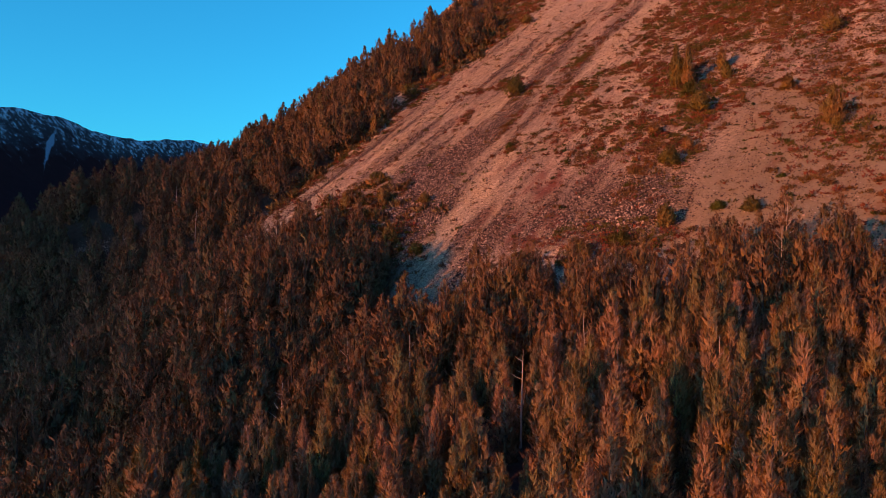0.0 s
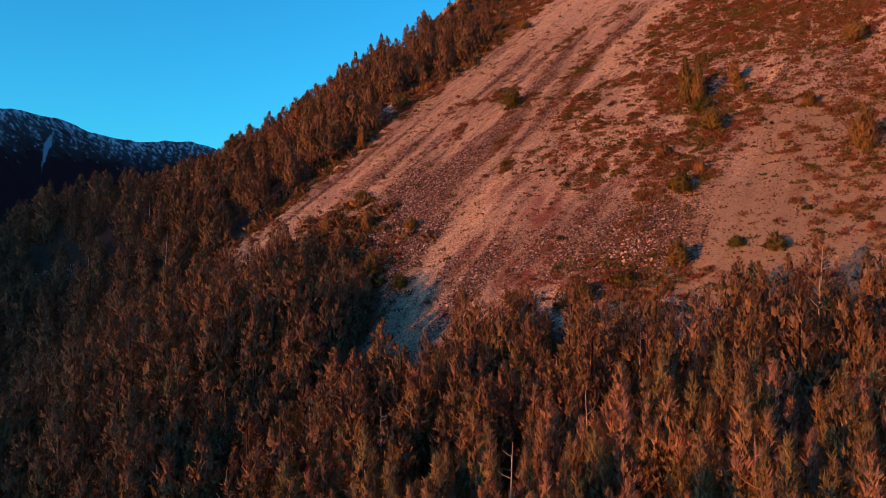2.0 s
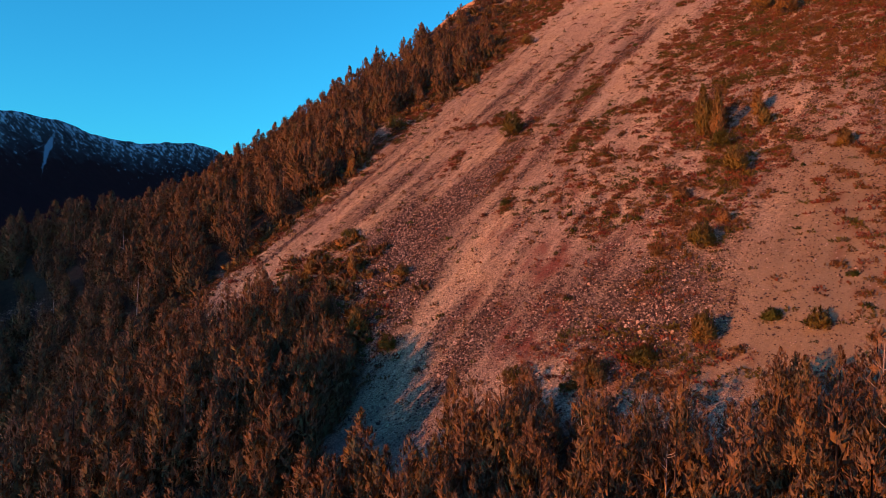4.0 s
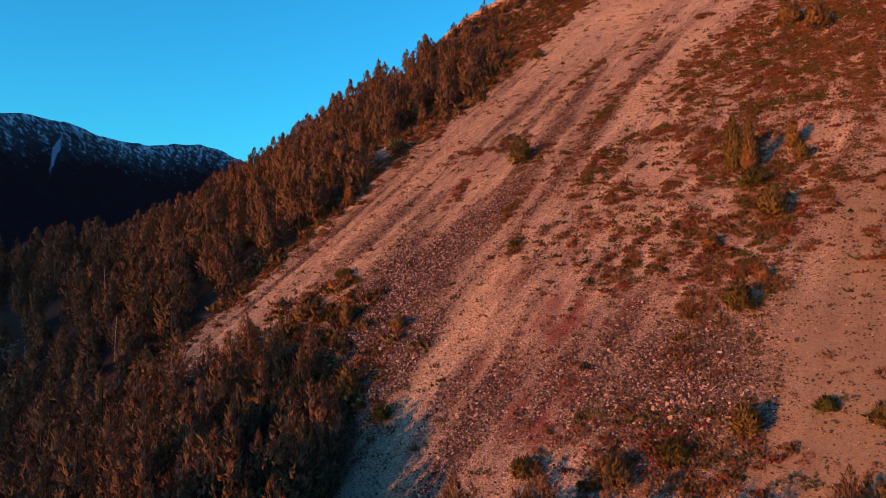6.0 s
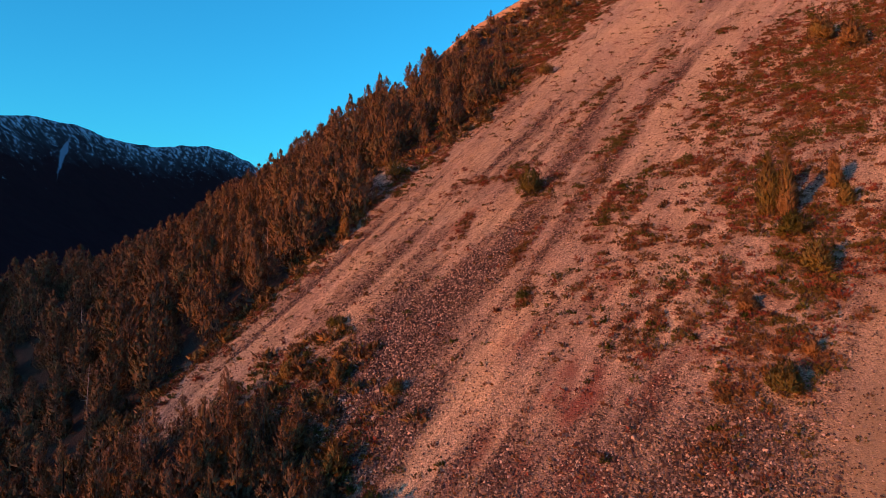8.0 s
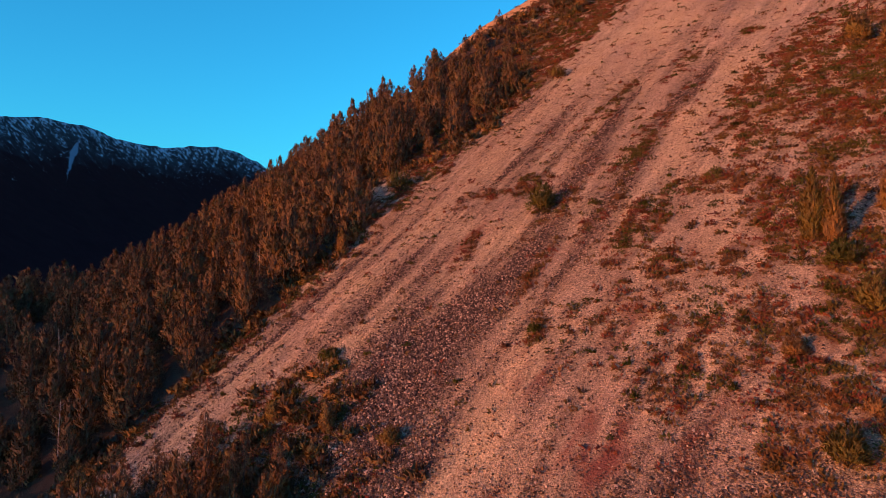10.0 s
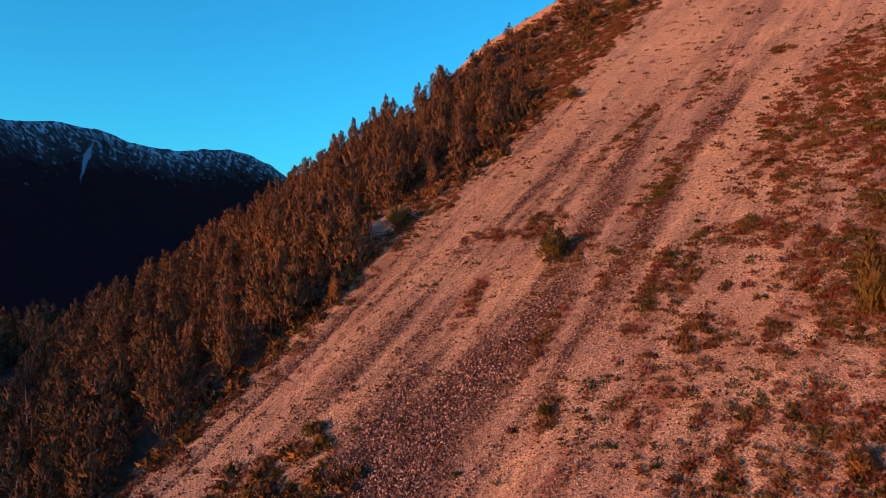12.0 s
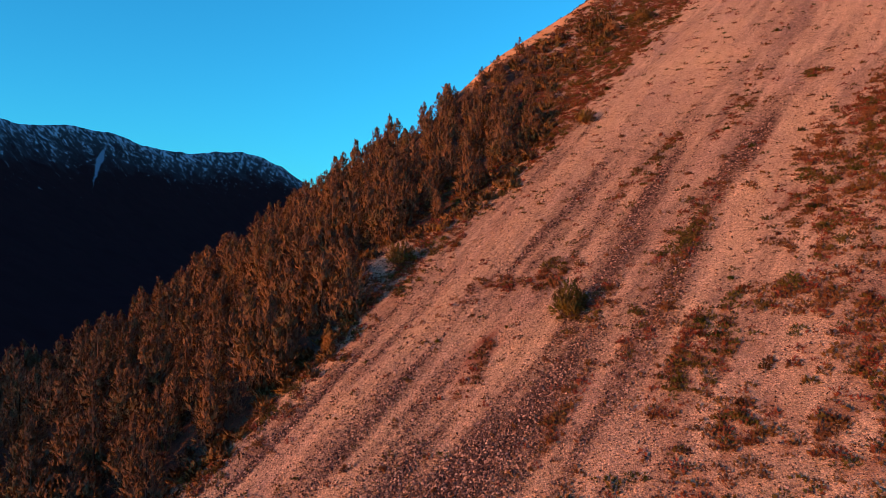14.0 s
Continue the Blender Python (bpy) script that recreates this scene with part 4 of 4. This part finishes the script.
for j, (x, y, h, r, tone) in enumerate(BUSHES):
    slim = h / r > 3
    if slim:
        shape = tree_shape(h, r, 400 + j, int(70 + 40 * h), 9, 0.40, 0.6, 4, 0.11, 0.01)
    else:
        shape = bush_shape(h, r, 400 + j, int(110 + 70 * h), 9, 0.05 * h + 0.16)
    bush = tree_thing("small_tree" if h > 3.9 else "bush", shape, MAT_LEAF_GREEN if tone == "g" else MAT_LEAF_GOLD,
                      ("dark green rounded" if tone == "g" else "golden brown feathery upright") + (" small tree on open scree" if h > 3.9 else " bush on open scree"),
                      "tree" if h > 3.9 else "bush", "bushes on the scree")
    bush.matrix_world = stand(x, y, 0.7 * j)


# ---- low heath on the scree ----
def tuft_shape(seed, blades_n, flat):
    rg = np.random.default_rng(seed)
    w = rg.random(blades_n) * 2 * math.pi
    q = np.sqrt(rg.random(blades_n))
    base = np.stack([np.cos(w) * q * 0.45, np.sin(w) * q * 0.45, 0.0 * w + 0.34 * (1 - q * q) * rg.random(blades_n)], 1)
    along = np.stack([np.cos(w) * (0.3 + q) * flat, np.sin(w) * (0.3 + q) * flat, 0.7 + 0.8 * (1 - q)], 1) + rg.normal(size=(blades_n, 3)) * 0.25
    along /= np.linalg.norm(along, axis=1, keepdims=True)
    size = 0.16 + 0.16 * rg.random(blades_n)
    v, f = blades(base, along, size, size * 0.42, rg)
    return v, f, np.zeros(len(f))


def scatter(n, u0, u1, v0, v1, mask):
    u, v = rng.uniform(u0, u1, n), rng.uniform(v0, v1, n)
    hit = rng.random(n) < mask(u, v)
    u, v = u[hit], v[hit]
    x, y = to_xy(u, v)
    return u, v, x, y, height(x, y)


tufts = [tuft_shape(500 + k, 17, 0.8) for k in range(6)]
u, v, x, y, z = scatter(230000, -150, 8, 76, 268, lambda a, b: (0.014 + 0.66 * heath_mask(a, b) + 0.13 * smooth(0.1, 0.5, heath_share(a, b)) * smooth(0.35, 0.65, fbm(a / 1.2, b / 1.6, 93, 2))) * (1 - forest_mask(a, b)) + 0.3 * forest_mask(a, b) * smooth(135, 160, b) * smooth(-135, -128, a))
hue = fbm(u / 3, v / 3, 95, 3) + rng.normal(size=len(u)) * 0.07
greenish = smooth(-62, -45, u) * smooth(140, 160, v) * 0.03
kinds = np.where(hue > 0.575 - greenish, 2, np.where(hue > 0.47, 1, 0))
for k, (nm, mt, lb) in enumerate((("brown_heath", MAT_HEATH_BROWN, "low brown heath tufts spread over the scree"),
                                  ("red_heath", MAT_HEATH_RED, "low rusty red heath tufts spread over the scree"),
                                  ("green_heath", MAT_HEATH_GREEN, "low dull green heath tufts spread over the scree"))):
    s = kinds == k
    joined(nm, tufts, x[s], y[s], z[s], rng.uniform(0.6, 1.5, s.sum()), rng.uniform(0, 6.28, s.sum()), rng.integers(0, 6, s.sum()), [mt], lb, "heath", 0.05)


# ---- knee-high shrubs among the heath ----
def shrub_shape(seed):
    rg = np.random.default_rng(seed)
    made = []
    for k in range(int(rg.integers(2, 5))):
        c = np.array([*rg.normal(size=2) * 0.3, 0.0]) if k else np.zeros(3)
        d = rg.normal(size=(9, 3))
        d[:, 2] = np.abs(d[:, 2])
        d = unit(d)
        q = rg.uniform(0.25, 0.42)
        made.append(sprays(c + d * q * (1, 1, 0.8), unit(d + np.array([0, 0, 0.35])), d, 6, 0.24, 0.24, rg))
    v, n = np.concatenate([m[0] for m in made]), np.concatenate([m[2] for m in made])
    return v, np.arange(len(v)).reshape(-1, 3), np.zeros(len(v) // 3), n


shrubs = [shrub_shape(560 + k) for k in range(8)]
u, v, x, y, z = scatter(15000, -118, 4, 78, 215, lambda a, b: (0.012 + 0.30 * heath_mask(a, b) * smooth(200, 150, b)) * (1 - forest_mask(a, b)))
dark = rng.random(len(u)) < 0.32
for nm, mt, s, lb in (("green_shrubs", MAT_LEAF_GREEN, dark, "knee-high dark green shrubs dotted among the heath"), ("brown_shrubs", MAT_HEATH_BROWN, ~dark, "knee-high brown shrubs dotted among the heath")):
    joined(nm, shrubs, x[s], y[s], z[s], rng.uniform(0.45, 1.15, s.sum()), rng.uniform(0, 6.28, s.sum()), rng.integers(0, 8, s.sum()), [mt], lb, "shrubs", 0.05)


# ---- waist-high scrub along the woods' edge and over the gully rubble ----
def scrub_share(a, b):
    edge = np.interp(b, [40, 70, 130, 141, 148, 156, 175, 190, 205], [-112, -116, -115.5, -127, -118, -112, -113, -119, -129])
    rim = smooth(-3, 0, a - edge) * smooth(5.5, 2.5, a - edge) * smooth(66, 76, b)
    gully = np.maximum(np.exp(-(((a + 89) / 9) ** 2 + ((b - 93) / 10) ** 2) ** 2), np.exp(-(((a + 79) / 8) ** 2 + ((b - 88) / 8) ** 2) ** 2))
    crest = smooth(-118, -122, a) * smooth(-150, -143, a) * smooth(178, 186, b) * smooth(226, 215, b) * (1 - scarp_mask(a, b))
    return np.maximum(0.75 * rim, np.maximum(0.62 * gully, 0.5 * crest)) * smooth(0.30, 0.55, fbm(a / 4, b / 4, 97, 3))


u, v, x, y, z = scatter(9000, -152, -66, 66, 228, scrub_share)
gold = rng.random(len(u)) < 0.25
for nm, mt, s, lb in (("golden_scrub", MAT_LEAF_GOLD, gold, "waist-high golden brown scrub along the woods and over rubble"), ("brown_scrub", MAT_LEAF_FOOT_LIT, ~gold, "waist-high brown scrub along the woods and over rubble")):
    joined(nm, shrubs, x[s], y[s], z[s], rng.uniform(1.2, 3.0, s.sum()), rng.uniform(0, 6.28, s.sum()), rng.integers(0, 8, s.sum()), [mt], lb, "scrub", 0.1)


# ---- broken stone on the scree ----
def stone_shape(seed, fine=False):
    """A broken stone: for the many, an angular wedge open below; for the large, a chipped block."""
    rg = np.random.default_rng(seed)
    if not fine:
        w = np.array([0.3, 1.9, 3.4, 5.0]) + rg.uniform(-0.35, 0.35, 4)
        ring = np.stack([np.cos(w) * rg.uniform(0.4, 0.62, 4), np.sin(w) * rg.uniform(0.28, 0.5, 4), rg.uniform(-0.12, 0.05, 4)], 1)
        ridge = np.array([[0.2, 0.0, 0.42], [-0.22, 0.05, 0.36]]) + rg.uniform(-0.13, 0.13, (2, 3))
        f = np.array([(0, 1, 4), (1, 5, 4), (1, 2, 5), (2, 3, 5), (3, 4, 5), (3, 0, 4)])
        return np.concatenate([ring, ridge]), f, np.zeros(len(f))
    bm = bmesh.new()
    bmesh.ops.create_cube(bm, size=1.0)
    bmesh.ops.bevel(bm, geom=list(bm.verts), offset=0.15, segments=1, affect="VERTICES")
    bmesh.ops.triangulate(bm, faces=bm.faces)
    v = np.array([tuple(p.co) for p in bm.verts]) * (1, rg.uniform(0.65, 0.95), rg.uniform(0.5, 0.85))
    v += rg.normal(size=v.shape) * 0.06
    f = np.array([[p.index for p in q.verts] for q in bm.faces])
    bm.free()
    return v, f, np.zeros(len(f))


stones = [stone_shape(600 + k) for k in range(24)]
large_stones = [stone_shape(650 + k, True) for k in range(8)]
u, v, x, y, z = scatter(780000, -122, 0, 72, 215, lambda a, b: (0.16 + 0.84 * coarse_mask(a, b) ** 1.4) * (1 - forest_mask(a, b)) * (1 - 0.5 * heath_mask(a, b)) * smooth(225, 115, b))
extra = scatter(9000, -158, -130, 68, 84, lambda a, b: (1 - forest_mask(a, b)) * 0.8)
u, v, x, y, z = (np.concatenate(q) for q in zip((u, v, x, y, z), extra))
big = np.clip(coarse_mask(u, v), 0.15, 1)
size = np.minimum((0.14 + 0.16 * big) * np.exp(rng.normal(size=len(u)) * 0.34), 0.42)
top = np.argsort(-np.minimum(size, 0.38) * smooth(210, 85, v) * rng.uniform(0.7, 1.0, len(u)))
for i in top[:300]:
    k = int(rng.integers(8))
    if "stone_%d" % k not in bpy.data.meshes:
        mesh_from("stone_%d" % k, large_stones[k][0], large_stones[k][1], [MAT_STONE])
    ob = new("stone", bpy.data.meshes["stone_%d" % k])
    s = float(size[i])
    ob.parent = ground
    ob.matrix_world = Matrix.LocRotScale((float(x[i]), float(y[i]), float(z[i]) + 0.1 * s), Euler((rng.uniform(-0.5, 0.5), rng.uniform(-0.5, 0.5), rng.uniform(0, 6.28))), (s, s, s))
rest = top[300:150000]
joined("loose_stones", stones, x[rest], y[rest], z[rest], size[rest], rng.uniform(0, 6.28, len(rest)), rng.integers(0, 24, len(rest)), [MAT_STONE],
       "loose broken pinkish grey stones lying on the scree", "stones", -0.06)


# ---- weathered rock on the crest of the spur ----
def rock_outcrop(x, y, size, seed):
    rg = np.random.default_rng(seed)
    root = tagged(new("rock_outcrop"), "grey weathered rock outcrop among heath on the spur crest", "rock", "rocks on the crest")
    for k in range(4):
        v, f, _ = stone_shape(seed * 10 + k, True)
        v = v * size * rg.uniform(0.5, 1.0) + np.array([*rg.normal(size=2) * 0.45 * size, 0.12 * size * k])
        part("block", mesh_from("rock_block", v, f, [MAT_STONE]), root)
    root.matrix_world = stand(x, y, seed, 1.0, 0.2)


for j, (u, v, size) in enumerate([(-137.8, 200.9, 1.8), (-133.5, 217.0, 2.0), (-135.0, 212.0, 1.3), (-139.5, 194.0, 1.5), (-128.0, 204.0, 1.2)]):
    x, y = to_xy(u, v)
    rock_outcrop(x, y, size, 800 + j)
